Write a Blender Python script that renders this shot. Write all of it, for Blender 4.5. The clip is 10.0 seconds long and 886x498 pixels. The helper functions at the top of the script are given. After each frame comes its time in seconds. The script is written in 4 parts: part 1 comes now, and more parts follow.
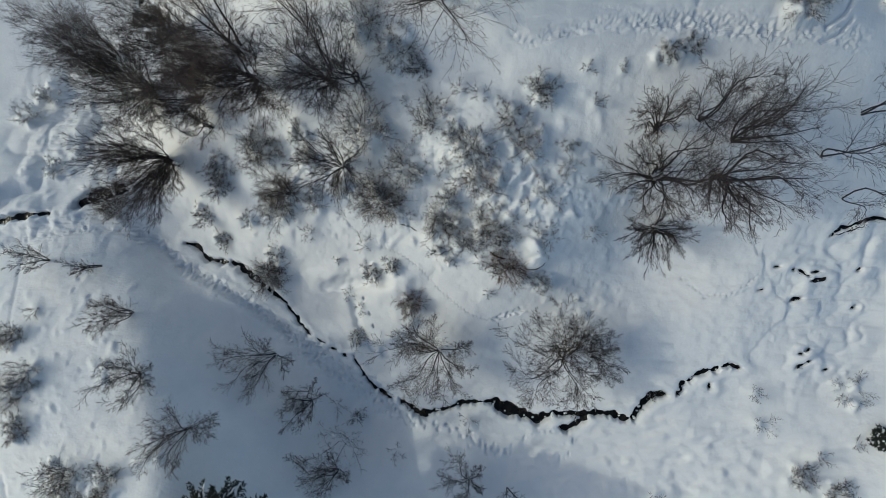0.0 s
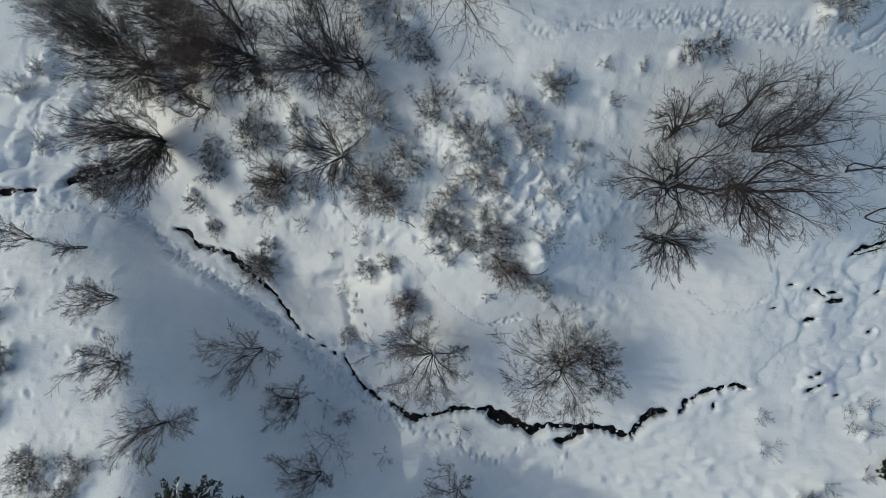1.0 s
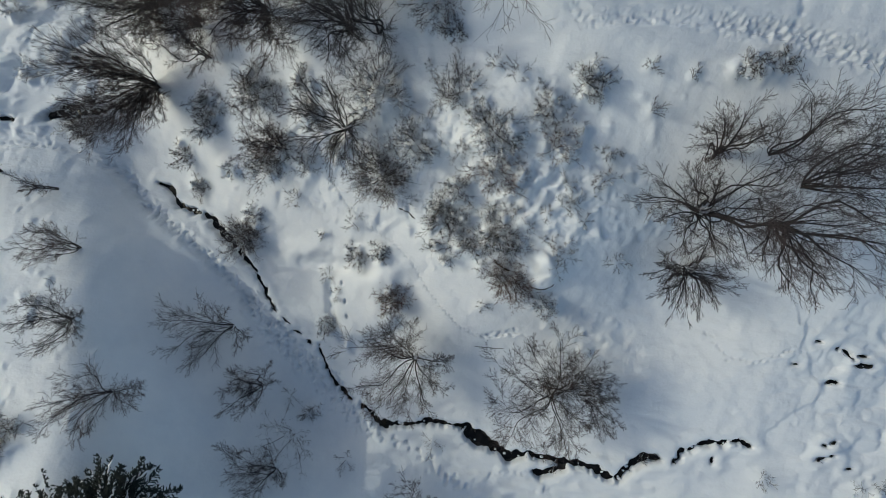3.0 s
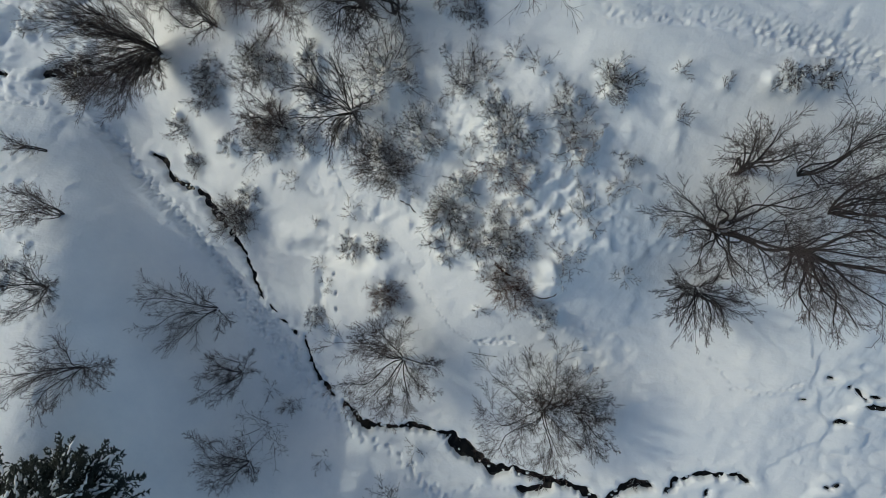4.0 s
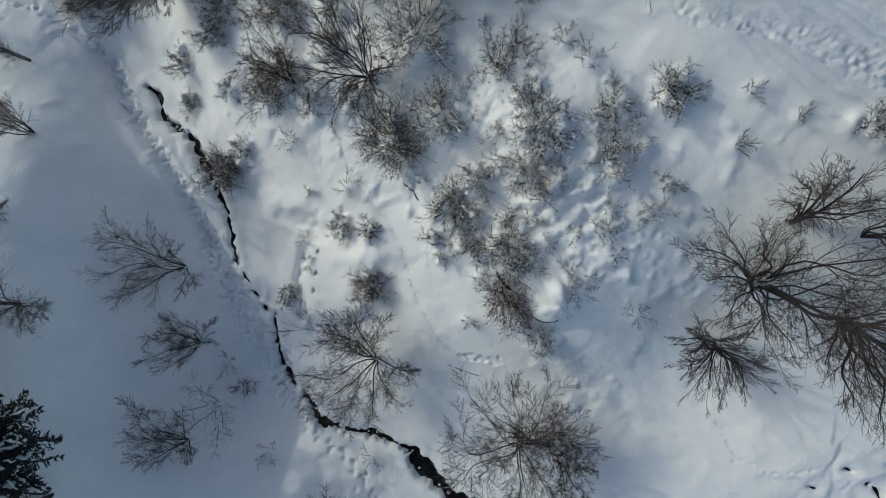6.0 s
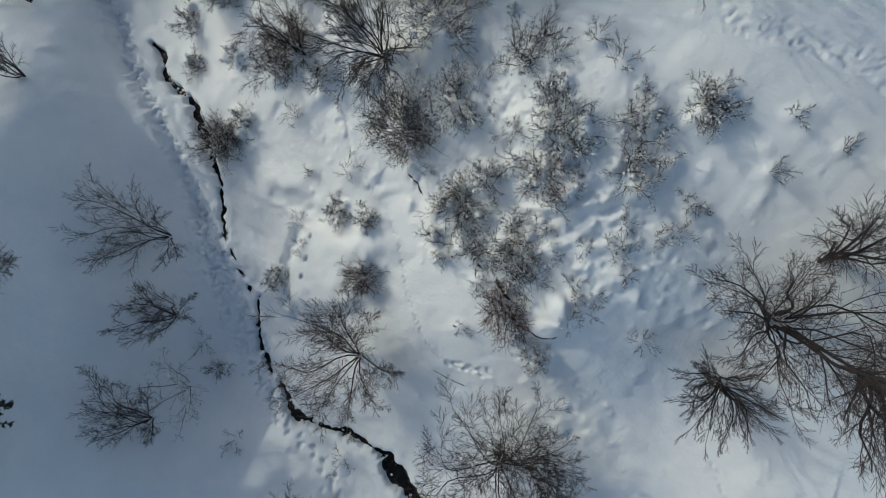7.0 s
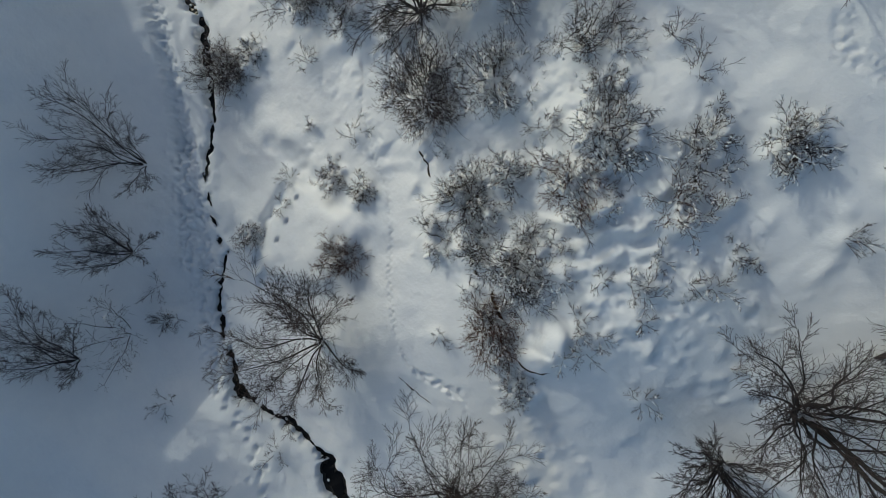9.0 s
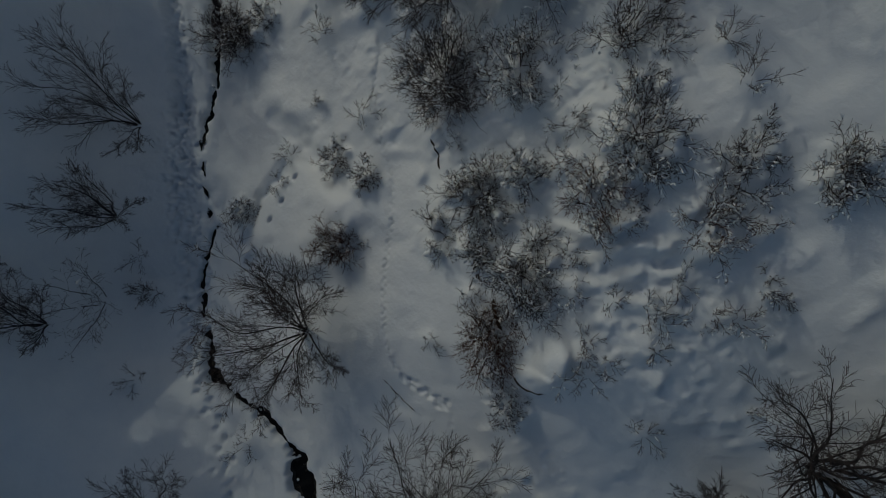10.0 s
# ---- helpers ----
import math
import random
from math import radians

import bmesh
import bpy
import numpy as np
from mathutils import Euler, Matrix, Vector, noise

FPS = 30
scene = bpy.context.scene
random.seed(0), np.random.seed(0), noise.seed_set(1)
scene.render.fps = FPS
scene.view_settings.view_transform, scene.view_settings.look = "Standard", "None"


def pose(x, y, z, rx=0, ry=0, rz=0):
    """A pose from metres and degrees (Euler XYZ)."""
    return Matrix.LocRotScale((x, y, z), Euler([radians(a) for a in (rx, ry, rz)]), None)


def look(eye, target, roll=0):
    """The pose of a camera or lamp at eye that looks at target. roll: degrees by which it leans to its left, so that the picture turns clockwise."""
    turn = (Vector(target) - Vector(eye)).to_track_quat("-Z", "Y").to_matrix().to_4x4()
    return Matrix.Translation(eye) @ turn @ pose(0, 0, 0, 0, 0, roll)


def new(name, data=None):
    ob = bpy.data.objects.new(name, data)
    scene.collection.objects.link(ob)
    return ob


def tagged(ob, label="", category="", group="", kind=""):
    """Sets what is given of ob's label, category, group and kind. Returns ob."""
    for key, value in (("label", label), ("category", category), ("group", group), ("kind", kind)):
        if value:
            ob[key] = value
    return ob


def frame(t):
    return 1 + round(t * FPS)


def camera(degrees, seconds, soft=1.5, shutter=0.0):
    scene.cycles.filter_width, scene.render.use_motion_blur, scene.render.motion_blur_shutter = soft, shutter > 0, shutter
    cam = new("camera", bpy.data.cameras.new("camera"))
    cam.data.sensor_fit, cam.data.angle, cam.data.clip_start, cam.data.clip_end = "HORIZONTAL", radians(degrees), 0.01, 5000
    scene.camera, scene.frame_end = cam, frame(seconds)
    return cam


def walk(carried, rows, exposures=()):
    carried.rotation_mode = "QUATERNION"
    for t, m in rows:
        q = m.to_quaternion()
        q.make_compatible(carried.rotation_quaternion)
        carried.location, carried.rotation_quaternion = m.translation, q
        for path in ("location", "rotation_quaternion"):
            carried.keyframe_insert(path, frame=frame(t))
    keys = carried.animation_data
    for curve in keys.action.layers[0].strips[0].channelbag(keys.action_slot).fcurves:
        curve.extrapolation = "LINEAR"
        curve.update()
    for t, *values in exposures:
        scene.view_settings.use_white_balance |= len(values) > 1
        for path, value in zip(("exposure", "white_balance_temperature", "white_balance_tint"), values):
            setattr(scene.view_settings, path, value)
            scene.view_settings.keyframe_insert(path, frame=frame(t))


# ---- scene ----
cam = camera(72.0, 10.0, 0.55)
METRES, EYE, TILT, LEAN, TURN = 18.0, 40.0, -90.0, 0.0, 0.0
ROWS = [
    (0.0, -0.0033, 0.0035, -0.0004, -0.05, 0.08, 0.11),
    (0.5, -0.0008, 0.0529, 0.0002, 0.00, 0.05, -1.08),
    (1.0, 0.0022, 0.1030, -0.0007, 0.03, 0.02, -2.84),
    (1.5, 0.0049, 0.1526, -0.0012, 0.08, -0.06, -4.78),
    (2.0, 0.0076, 0.2026, -0.0022, 0.10, -0.08, -6.77),
    (2.5, 0.0103, 0.2519, -0.0026, 0.14, -0.08, -8.85),
    (4.0, 0.0160, 0.4008, -0.0078, 0.24, -0.15, -15.94),
    (4.5, 0.0185, 0.4506, -0.0093, 0.26, -0.13, -18.31),
    (5.0, 0.0202, 0.5019, -0.0101, 0.31, -0.18, -20.87),
    (5.5, 0.0217, 0.5522, -0.0113, 0.33, -0.19, -23.44),
    (7.0, 0.0249, 0.7037, -0.0087, 0.43, -0.40, -32.77),
    (7.5, 0.0275, 0.7537, -0.0085, 0.51, -0.45, -35.90),
    (8.0, 0.0311, 0.8050, -0.0083, 0.54, -0.52, -39.09),
    (8.5, 0.0336, 0.8552, -0.0069, 0.64, -0.66, -42.22),
    (9.0, 0.0347, 0.9056, -0.0063, 0.72, -0.80, -45.40),
    (9.5, 0.0334, 0.9526, -0.0073, 0.89, -1.01, -48.26),
    (10.0, 0.0333, 1.0037, -0.0088, 1.04, -1.19, -51.38),
]
walk(cam, [(t, pose(0, 0, EYE, TILT, LEAN, TURN) @ pose(METRES * x, METRES * y, METRES * z, 90 + pitch, roll, yaw)) for t, x, y, z, yaw, pitch, roll in ROWS],
     [(0.0, -0.12, 6660, 1), (8.7, -0.08, 6660, 1), (9.0, -0.24, 6660, 1), (9.5, -0.82, 6660, 1), (10.0, -1.66, 6580, 1)])

# ---- light ----
SUN_UP, SUN_FROM = 26.5, 180.5
world = bpy.data.worlds.new("world")
scene.world = world
world.use_nodes = True
sky = world.node_tree.nodes.new("ShaderNodeTexSky")
sky.sky_type, sky.sun_disc = "NISHITA", False
sky.sun_elevation, sky.sun_rotation = radians(SUN_UP), radians(90 - SUN_FROM)
sky.altitude, sky.air_density, sky.dust_density, sky.ozone_density = 900, 1.0, 3.0, 0.8
back = world.node_tree.nodes["Background"]
back.inputs["Strength"].default_value = 0.145
world.node_tree.links.new(sky.outputs["Color"], back.inputs["Color"])
lamp = bpy.data.lights.new("sun", "SUN")
lamp.energy, lamp.angle, lamp.color = 0.96, radians(0.6), (1.0, 0.982, 0.87)
sun = new("sun", lamp)
sun.matrix_world = look((0, 0, 0), (-math.cos(radians(SUN_FROM)), -math.sin(radians(SUN_FROM)), -math.tan(radians(SUN_UP))))
scene.view_settings.exposure = 0.0


# ---- materials ----
def material(name, rough=0.8):
    m = bpy.data.materials.new(name)
    m.use_nodes = True
    m.node_tree.nodes["Principled BSDF"].inputs["Roughness"].default_value = rough
    return m, m.node_tree.nodes, m.node_tree.links, m.node_tree.nodes["Principled BSDF"]


def noise_node(nodes, links, scale, detail=4.0, rough=0.6):
    co = nodes.new("ShaderNodeTexCoord")
    n = nodes.new("ShaderNodeTexNoise")
    n.inputs["Scale"].default_value, n.inputs["Detail"].default_value, n.inputs["Roughness"].default_value = scale, detail, rough
    links.new(co.outputs["Object"], n.inputs["Vector"])
    return n


def ramp(nodes, links, src, a, b, lo=0.3, hi=0.7):
    r = nodes.new("ShaderNodeValToRGB")
    r.color_ramp.elements[0].position, r.color_ramp.elements[1].position = lo, hi
    r.color_ramp.elements[0].color, r.color_ramp.elements[1].color = (*a, 1), (*b, 1)
    links.new(src, r.inputs["Fac"])
    return r.outputs["Color"]


def relief(nodes, links, bsdf, src, strength, distance):
    b = nodes.new("ShaderNodeBump")
    b.inputs["Strength"].default_value, b.inputs["Distance"].default_value = strength, distance
    links.new(src, b.inputs["Height"])
    links.new(b.outputs["Normal"], bsdf.inputs["Normal"])


def snow_material():
    m, nodes, links, bsdf = material("snow", 0.7)
    wide, fine = noise_node(nodes, links, 0.45, 8.0, 0.68), noise_node(nodes, links, 6.0, 3.0, 0.5)
    links.new(ramp(nodes, links, wide.outputs["Fac"], (0.765, 0.785, 0.81), (0.855, 0.865, 0.87)), bsdf.inputs["Base Color"])
    both = nodes.new("ShaderNodeMath")
    both.operation = "ADD"
    mid = noise_node(nodes, links, 2.2, 3.0)
    links.new(mid.outputs["Fac"], both.inputs[0])
    links.new(fine.outputs["Fac"], both.inputs[1])
    relief(nodes, links, bsdf, both.outputs[0], 0.36, 0.06)
    return m


def plain_material(name, a, b, scale, rough=0.85, bump=0.4, depth=0.01, vary=0.0):
    m, nodes, links, bsdf = material(name, rough)
    n = noise_node(nodes, links, scale)
    colour = ramp(nodes, links, n.outputs["Fac"], a, b)
    if vary:
        info, shift, hue = nodes.new("ShaderNodeObjectInfo"), nodes.new("ShaderNodeMapRange"), nodes.new("ShaderNodeHueSaturation")
        shift.inputs["To Min"].default_value, shift.inputs["To Max"].default_value = 1 - vary, 1 + vary
        links.new(info.outputs["Random"], shift.inputs["Value"])
        links.new(shift.outputs["Result"], hue.inputs["Value"])
        links.new(shift.outputs["Result"], hue.inputs["Saturation"])
        links.new(colour, hue.inputs["Color"])
        colour = hue.outputs["Color"]
    links.new(colour, bsdf.inputs["Base Color"])
    relief(nodes, links, bsdf, n.outputs["Fac"], bump, depth)
    return m


SNOW = snow_material()
BARK = plain_material("bark", (0.016, 0.012, 0.012), (0.045, 0.034, 0.033), 14.0)
BARK_PALE = plain_material("pale_bark", (0.022, 0.018, 0.016), (0.075, 0.065, 0.058), 9.0)
TWIG = plain_material("twig_bark", (0.045, 0.033, 0.031), (0.090, 0.067, 0.063), 5.0, 0.7, vary=0.25)
TWIG_GREY = plain_material("grey_twig_bark", (0.022, 0.013, 0.010), (0.056, 0.033, 0.026), 5.0, 0.7, vary=0.12)
TWIG_PALE = plain_material("pale_twig_bark", (0.06, 0.053, 0.048), (0.14, 0.125, 0.11), 5.0, 0.7)
TWIG_RED = plain_material("brown_twig_bark", (0.055, 0.022, 0.013), (0.13, 0.055, 0.031), 5.0, 0.7, vary=0.2)
LOG = plain_material("rotten_wood", (0.018, 0.012, 0.008), (0.06, 0.042, 0.028), 7.0, 0.9, 0.8, 0.04)
NEEDLE = plain_material("needles", (0.004, 0.008, 0.006), (0.014, 0.023, 0.016), 6.0, 0.7)
EARTH = plain_material("wet_earth", (0.003, 0.0026, 0.0023), (0.008, 0.006, 0.005), 5.0, 0.75, 0.8, 0.05)
STONE = plain_material("wet_stone", (0.015, 0.014, 0.013), (0.06, 0.055, 0.05), 6.0, 0.4)
WATER, _n, _l, _b = material("dark_water", 0.25)
_b.inputs["Specular IOR Level"].default_value = 0.15
_b.inputs["Base Color"].default_value = (0.005, 0.005, 0.005, 1)
_w = noise_node(_n, _l, 6.0)
relief(_n, _l, _b, _w.outputs["Fac"], 0.3, 0.03)


# ---- the lie of the land ----
BANK = 0.78


def lattice(ix, iy, seed):
    h = (ix.astype(np.int64) * 374761393 + iy.astype(np.int64) * 668265263 + seed * 974711) & 0xFFFFFFFF
    h = ((h ^ (h >> 13)) * 1274126177) & 0xFFFFFFFF
    return ((h ^ (h >> 16)) & 0xFFFF) / 32767.5 - 1.0


def swell(x, y, size, seed):
    """Smooth noise between -1 and 1, with waves about as long as size."""
    u, v = x / size, y / size
    iu, iv = np.floor(u), np.floor(v)
    fu, fv = u - iu, v - iv
    fu, fv = fu * fu * fu * (fu * (fu * 6 - 15) + 10), fv * fv * fv * (fv * (fv * 6 - 15) + 10)
    a, b = lattice(iu, iv, seed), lattice(iu + 1, iv, seed)
    c, d = lattice(iu, iv + 1, seed), lattice(iu + 1, iv + 1, seed)
    return (a + (b - a) * fu) * (1 - fv) + (c + (d - c) * fu) * fv


def soft(v, k=1.0):
    """A ramp with a rounded foot."""
    return k * np.logaddexp(0, v / k)


def smax(a, b, k=0.8):
    return b + soft(a - b, k)


def bell(x, y, cx, cy, rx, ry):
    return np.exp(-((x - cx) / rx) ** 2 - ((y - cy) / ry) ** 2)


def land(x, y):
    """The broad slopes: a hillside that climbs to the north-east, the stream's valley, and a bank in the south-west
    with an added ridge behind it.
    """
    x, y = np.asarray(x, float), np.asarray(y, float)
    u, v = np.clip(x, -31, 31) / 20, np.clip(y, -18, 18) / 20
    hill = (-0.22 + 10.04 * v + 2.52 * v * v - 5.04 * v ** 3 + 4.04 * u + 5.42 * u * v - 0.81 * u * v * v
            - 0.88 * u * u - 6.55 * u * u * v - 0.32 * u ** 3)
    top = 1.5 + 0.28 * (x + 17) - 0.42 * soft(y + 10, 1.5)
    top = np.clip(top, -13, 12)
    off = x - (-23.2 - 0.386 * np.clip(y, -30, 2))
    bank = top - BANK * soft(off, 0.5)
    z = smax(hill, bank, 0.5)
    cap = top + 2.0 * soft(x + 11, 1.0) + 2.0 * soft(y - 3, 1.0)
    z = -smax(-z, -cap, 0.5)
    z = z - 2.9 * bell(x, y, -11, -5, 7, 6) - 1.2 * bell(x, y, 0, -10.5, 7, 4) - 2.6 * bell(x, y, -20, 1, 6, 4) - 2.3 * bell(x, y, -7, -13.5, 5, 5)
    # last two bells: an unseen southern ridge and a raised crest, added to cast shade
    z = z + 1.1 * bell(x, y, 6, 2.5, 4, 4) + 1.3 * bell(x, y, 1.5, 6.5, 3.5, 3) - 1.3 * bell(x, y, 13.5, 0.5, 4, 4) + 6.0 * bell(x, y, -16, -23, 8, 4.2) + 1.1 * bell(x, y, -18, -16, 4, 3.5)
    z = z + 2.3 * bell(x, y, -36, 7, 6.5, 5.5)
    z = z - 0.4 * bell(x, y, -5.5, -5.0, 3.5, 4.0) + 0.9 * bell(x, y, 2.5, -2.5, 4.5, 4.5)
    z = z - 0.13 * soft(np.clip(x, -31, 40) - 16, 1.5) / (1 + np.exp(np.clip((y - 2.0) / 1.2, -30, 30)))
    return smax(z, np.full_like(z, -11.0), 0.8)



# ---- the snow sheet, with its stream, trails and mounds ----
def spread(spans):
    """Grid lines along one axis: pairs of (end, step), growing outwards at both ends."""
    out, v = [], spans[0][0]
    for end, step in spans[1:]:
        n = max(1, round((end - v) / step))
        out += [v + (end - v) * i / n for i in range(n)]
        v = end
    return out + [v]


def far(a, b):
    """Widening steps from the fine sheet to the far distance."""
    sign = 1 if b > a else -1
    out, step, v = [], 0.3, a
    while abs(v) < abs(b):
        v += sign * step
        step *= 1.22
        out.append(v)
    return out


_x = spread([(-34.5, 0), (-27, 0.14), (-20, 0.11), (-8, 0.088), (9, 0.068), (22, 0.076), (27, 0.12), (35.5, 0.35)])
_y = spread([(-21, 0), (-17, 0.22), (-13.5, 0.12), (-8, 0.09), (6.5, 0.07), (9.6, 0.085), (12.4, 0.066), (17, 0.18), (22.5, 0.35)])
GX = np.array(far(-34.5, -2500)[::-1] + _x + far(35.5, 2500))
GY = np.array(far(-21, -2500)[::-1] + _y + far(22.5, 2500))
XX, YY = np.meshgrid(GX, GY)
near = bell(XX, YY, 0, 0, 45, 32)
ZZ = land(XX, YY)
ZZ += near * (0.30 * swell(XX, YY, 6.5, 1) + 0.13 * swell(XX, YY, 2.6, 2) + 0.055 * swell(XX, YY, 1.0, 3) + 0.03 * swell(XX, YY, 0.42, 4))
ZZ += (1 - near) * (6 * swell(XX, YY, 140, 5) + 25 * swell(XX, YY, 600, 6))
# wind ripples that run across the slope, and heaps of snow on the brushwood
ROUGH = np.clip(1.2 * bell(XX, YY, 1.0, 3.2, 5.5, 4.5) + 0.9 * bell(XX, YY, -10, 4, 7, 4) + 1.5 * bell(XX, YY, -29, 7.5, 5, 6), 0, 1) * (0.6 + 0.5 * swell(XX, YY, 3.0, 8))


def puffs(size, seed):
    """Rounded cushions with creases between them."""
    return np.abs(swell(XX + 0.3 * size * swell(XX, YY, size * 0.7, seed + 50), YY, size, seed)) ** 0.7


PATCHY = np.clip(0.5 + 1.2 * swell(XX, YY, 2.2, 17), 0, 1)
ZZ += ROUGH * (0.2 * puffs(1.9, 9) - 0.08 + PATCHY * (0.16 * puffs(0.85, 10) + 0.22 * puffs(0.40, 14) + 0.1 * puffs(0.22, 16)))
LUMPS = np.clip(1.15 * bell(XX, YY, 26.5, -2.5, 5.5, 6.0), 0, 1)
ZZ += LUMPS * (0.34 * puffs(1.9, 11) + 0.20 * puffs(0.9, 12) + 0.06 * puffs(0.4, 15) - 0.2)
ZZ += np.clip(1.4 * bell(XX, YY, 15, -15, 11, 4.2), 0, 1) * (0.10 * swell(XX + 0.5 * YY, 2 * YY - 0.6 * XX, 0.9, 13) + 0.05 * swell(XX, YY, 0.45, 18))
WESTERN = np.clip(1.3 * bell(XX, YY, -30, 7.5, 4.5, 6.5), 0, 1)
ZZ += WESTERN * (0.75 * puffs(2.9, 19) + PATCHY * (0.3 * puffs(1.2, 20) + 0.10 * puffs(0.5, 21)) - 0.45)


def window(x, y, r):
    i, j = np.searchsorted(GX, (x - r, x + r))
    k, l = np.searchsorted(GY, (y - r, y + r))
    return slice(k, l), slice(i, j)


def dent(x, y, r, depth, long=1.0, turn=0.0, flat=False):
    """A hollow (depth > 0) or a mound (depth < 0) in the snow."""
    w = window(x, y, 2.6 * r * max(1.0, long))
    dx, dy = XX[w] - x, YY[w] - y
    c, s = math.cos(turn), math.sin(turn)
    q = ((dx * c + dy * s) / (r * long)) ** 2 + ((dy * c - dx * s) / r) ** 2
    ZZ[w] -= depth * (np.exp(-q * q) if depth > 0 or flat else np.exp(-q))


def along(points, step):
    """Points at even steps on a line, each with its heading."""
    out = []
    for (ax, ay), (bx, by) in zip(points, points[1:]):
        n = max(1, round(math.hypot(bx - ax, by - ay) / step))
        out += [(ax + (bx - ax) * i / n, ay + (by - ay) * i / n, math.atan2(by - ay, bx - ax)) for i in range(n)]
    return out


def trail(points, step, r, depth, aside, scatter=0.04, long=1.7, passes=1, rim=0.0, seed=3):
    """Footprints on either side of a line."""
    rng = random.Random(seed)
    for n in range(passes):
        shift = rng.uniform(-0.5, 0.5) * (passes > 1) * aside * 3
        for i, (x, y, a) in enumerate(along(points, step)):
            o = (aside if i % 2 else -aside) + shift + rng.gauss(0, scatter)
            f = rng.gauss(0, scatter)
            px, py = x - math.sin(a) * o + math.cos(a) * f, y + math.cos(a) * o + math.sin(a) * f
            if rim:
                dent(px + 0.1, py, r * 1.5, -rim)
            dent(px, py, r, depth * rng.uniform(0.6, 1.2), long, a + rng.gauss(0, 0.25))


def dome(x, y, rx, ry, turn, rise, sharp, ease=1.0):
    """A smooth mound with a flat top; the sharper, the steeper its sides. ease: how much wider the slope on the left of its axis is."""
    w = window(x, y, 2.2 * max(rx, ry * ease))
    dx, dy = XX[w] - x, YY[w] - y
    c, s = math.cos(turn), math.sin(turn)
    u, v = (dx * c + dy * s) / rx, (dy * c - dx * s) / ry
    v = np.where(v > 0, v / ease, v)
    q = u * u + v * v + 0.16 * swell(XX[w], YY[w], 0.8 * ry, 71)
    ZZ[w] += rise * np.exp(-np.maximum(q, 0) ** sharp * 0.7)


def beside(points, reach):
    """The part of the sheet round a line, how far each place lies from it, and the signed distance (left of the way is positive)."""
    px, py = [p[0] for p in points], [p[1] for p in points]
    i, j = np.searchsorted(GX, (min(px) - reach, max(px) + reach))
    k, l = np.searchsorted(GY, (min(py) - reach, max(py) + reach))
    w = (slice(k, l), slice(i, j))
    best, side = np.full(XX[w].shape, 99.0), np.ones(XX[w].shape)
    for (ax, ay), (bx, by) in zip(points, points[1:]):
        ex, ey = bx - ax, by - ay
        t = np.clip(((XX[w] - ax) * ex + (YY[w] - ay) * ey) / (ex * ex + ey * ey), 0, 1)
        d = np.hypot(XX[w] - ax - t * ex, YY[w] - ay - t * ey)
        closer = d < best
        side = np.where(closer, np.sign(ex * (YY[w] - ay) - ey * (XX[w] - ax)), side)
        best = np.where(closer, d, best)
    return w, best, best * side


def ledge(points, drop, fall=1.2, wobble=0.12):
    """A small step in the snow, lower on the left of its line, that eases out again."""
    w, _, d = beside(points, 2.5 * fall)
    d = d + wobble * swell(XX[w], YY[w], 0.7, 72) + 0.4 * wobble * swell(XX[w], YY[w], 0.3, 73)
    lower = np.clip(d / 0.24, 0, 1)
    ZZ[w] -= drop * lower * lower * (3 - 2 * lower) * np.exp(-(np.maximum(d, 0) / fall) ** 2)
    ZZ[w] += 0.15 * drop * np.exp(-((d + 0.2) / 0.3) ** 2)


def churned(points, half, deep, rough, size=1.0):
    """A strip of trodden snow, sunk and broken up into small lumps."""
    w, d, _ = beside(points, 2 * half)
    x, y = XX[w], YY[w]
    k = np.exp(-(np.maximum(d + 0.12 * swell(x, y, 0.5, 74), 0) / half) ** 4)
    broken = np.abs(swell(x, y, 0.34 * size, 75)) + 0.7 * np.abs(swell(x + 3, y, 0.19 * size, 76)) - 0.6
    ZZ[w] += k * (rough * broken - deep) + 0.3 * deep * np.exp(-((d - 1.15 * half) / (0.3 * half)) ** 2)


def trench(points, r, depth):
    for x, y, a in along(points, r * 0.8):
        dent(x, y, r, depth * 0.45)


# the trodden path beside the stream
PATH = [(-32.73, 0.50), (-30.64, 0.79), (-28.52, 1.25), (-26.69, 1.59), (-24.72, 1.56), (-23.22, 1.23), (-22.22, 0.58), (-20.94, -0.51), (-19.52, -1.37), (-18.09, -2.00), (-16.36, -2.89), (-14.77, -3.86), (-13.20, -5.16), (-11.81, -6.46), (-12.29, -5.83)]
PATH_ON = [(-12.29, -5.83), (-9.71, -8.17), (-6.73, -10.09), (-4.11, -11.78), (-1.70, -12.73), (0.63, -12.83), (2.69, -13.92), (4.92, -14.57)]
trench(PATH[6:], 0.42, 0.16)
trench(PATH[:7], 0.3, 0.06)
trail(PATH, 0.38, 0.055, 0.09, 0.13, 0.07, 1.4, 3, 0.0)
trail(PATH[5:], 0.32, 0.058, 0.09, 0.15, 0.11, 1.4, 9, 0.006, 8)
trail(PATH_ON, 0.5, 0.1, 0.15, 0.16, 0.12, 1.5, 3, 0.0, 4)
trail(PATH_ON[:5], 0.36, 0.062, 0.10, 0.42, 0.22, 1.5, 11, 0.01, 24)
trail([(-9.72, -6.80), (-8.64, -8.53), (-6.27, -9.40)], 0.4, 0.08, 0.07, 0.22, 0.15, 1.5, 4, 0.0, 14)
trail([(4.92, -14.57), (6.74, -13.20), (8.70, -13.29), (8.29, -15.32)], 0.5, 0.085, 0.07, 0.18, 0.12, 1.5, 2, 0.0, 15)
churned(PATH[5:], 0.5, 0.08, 0.2)
churned(PATH[:6], 0.32, 0.03, 0.08)
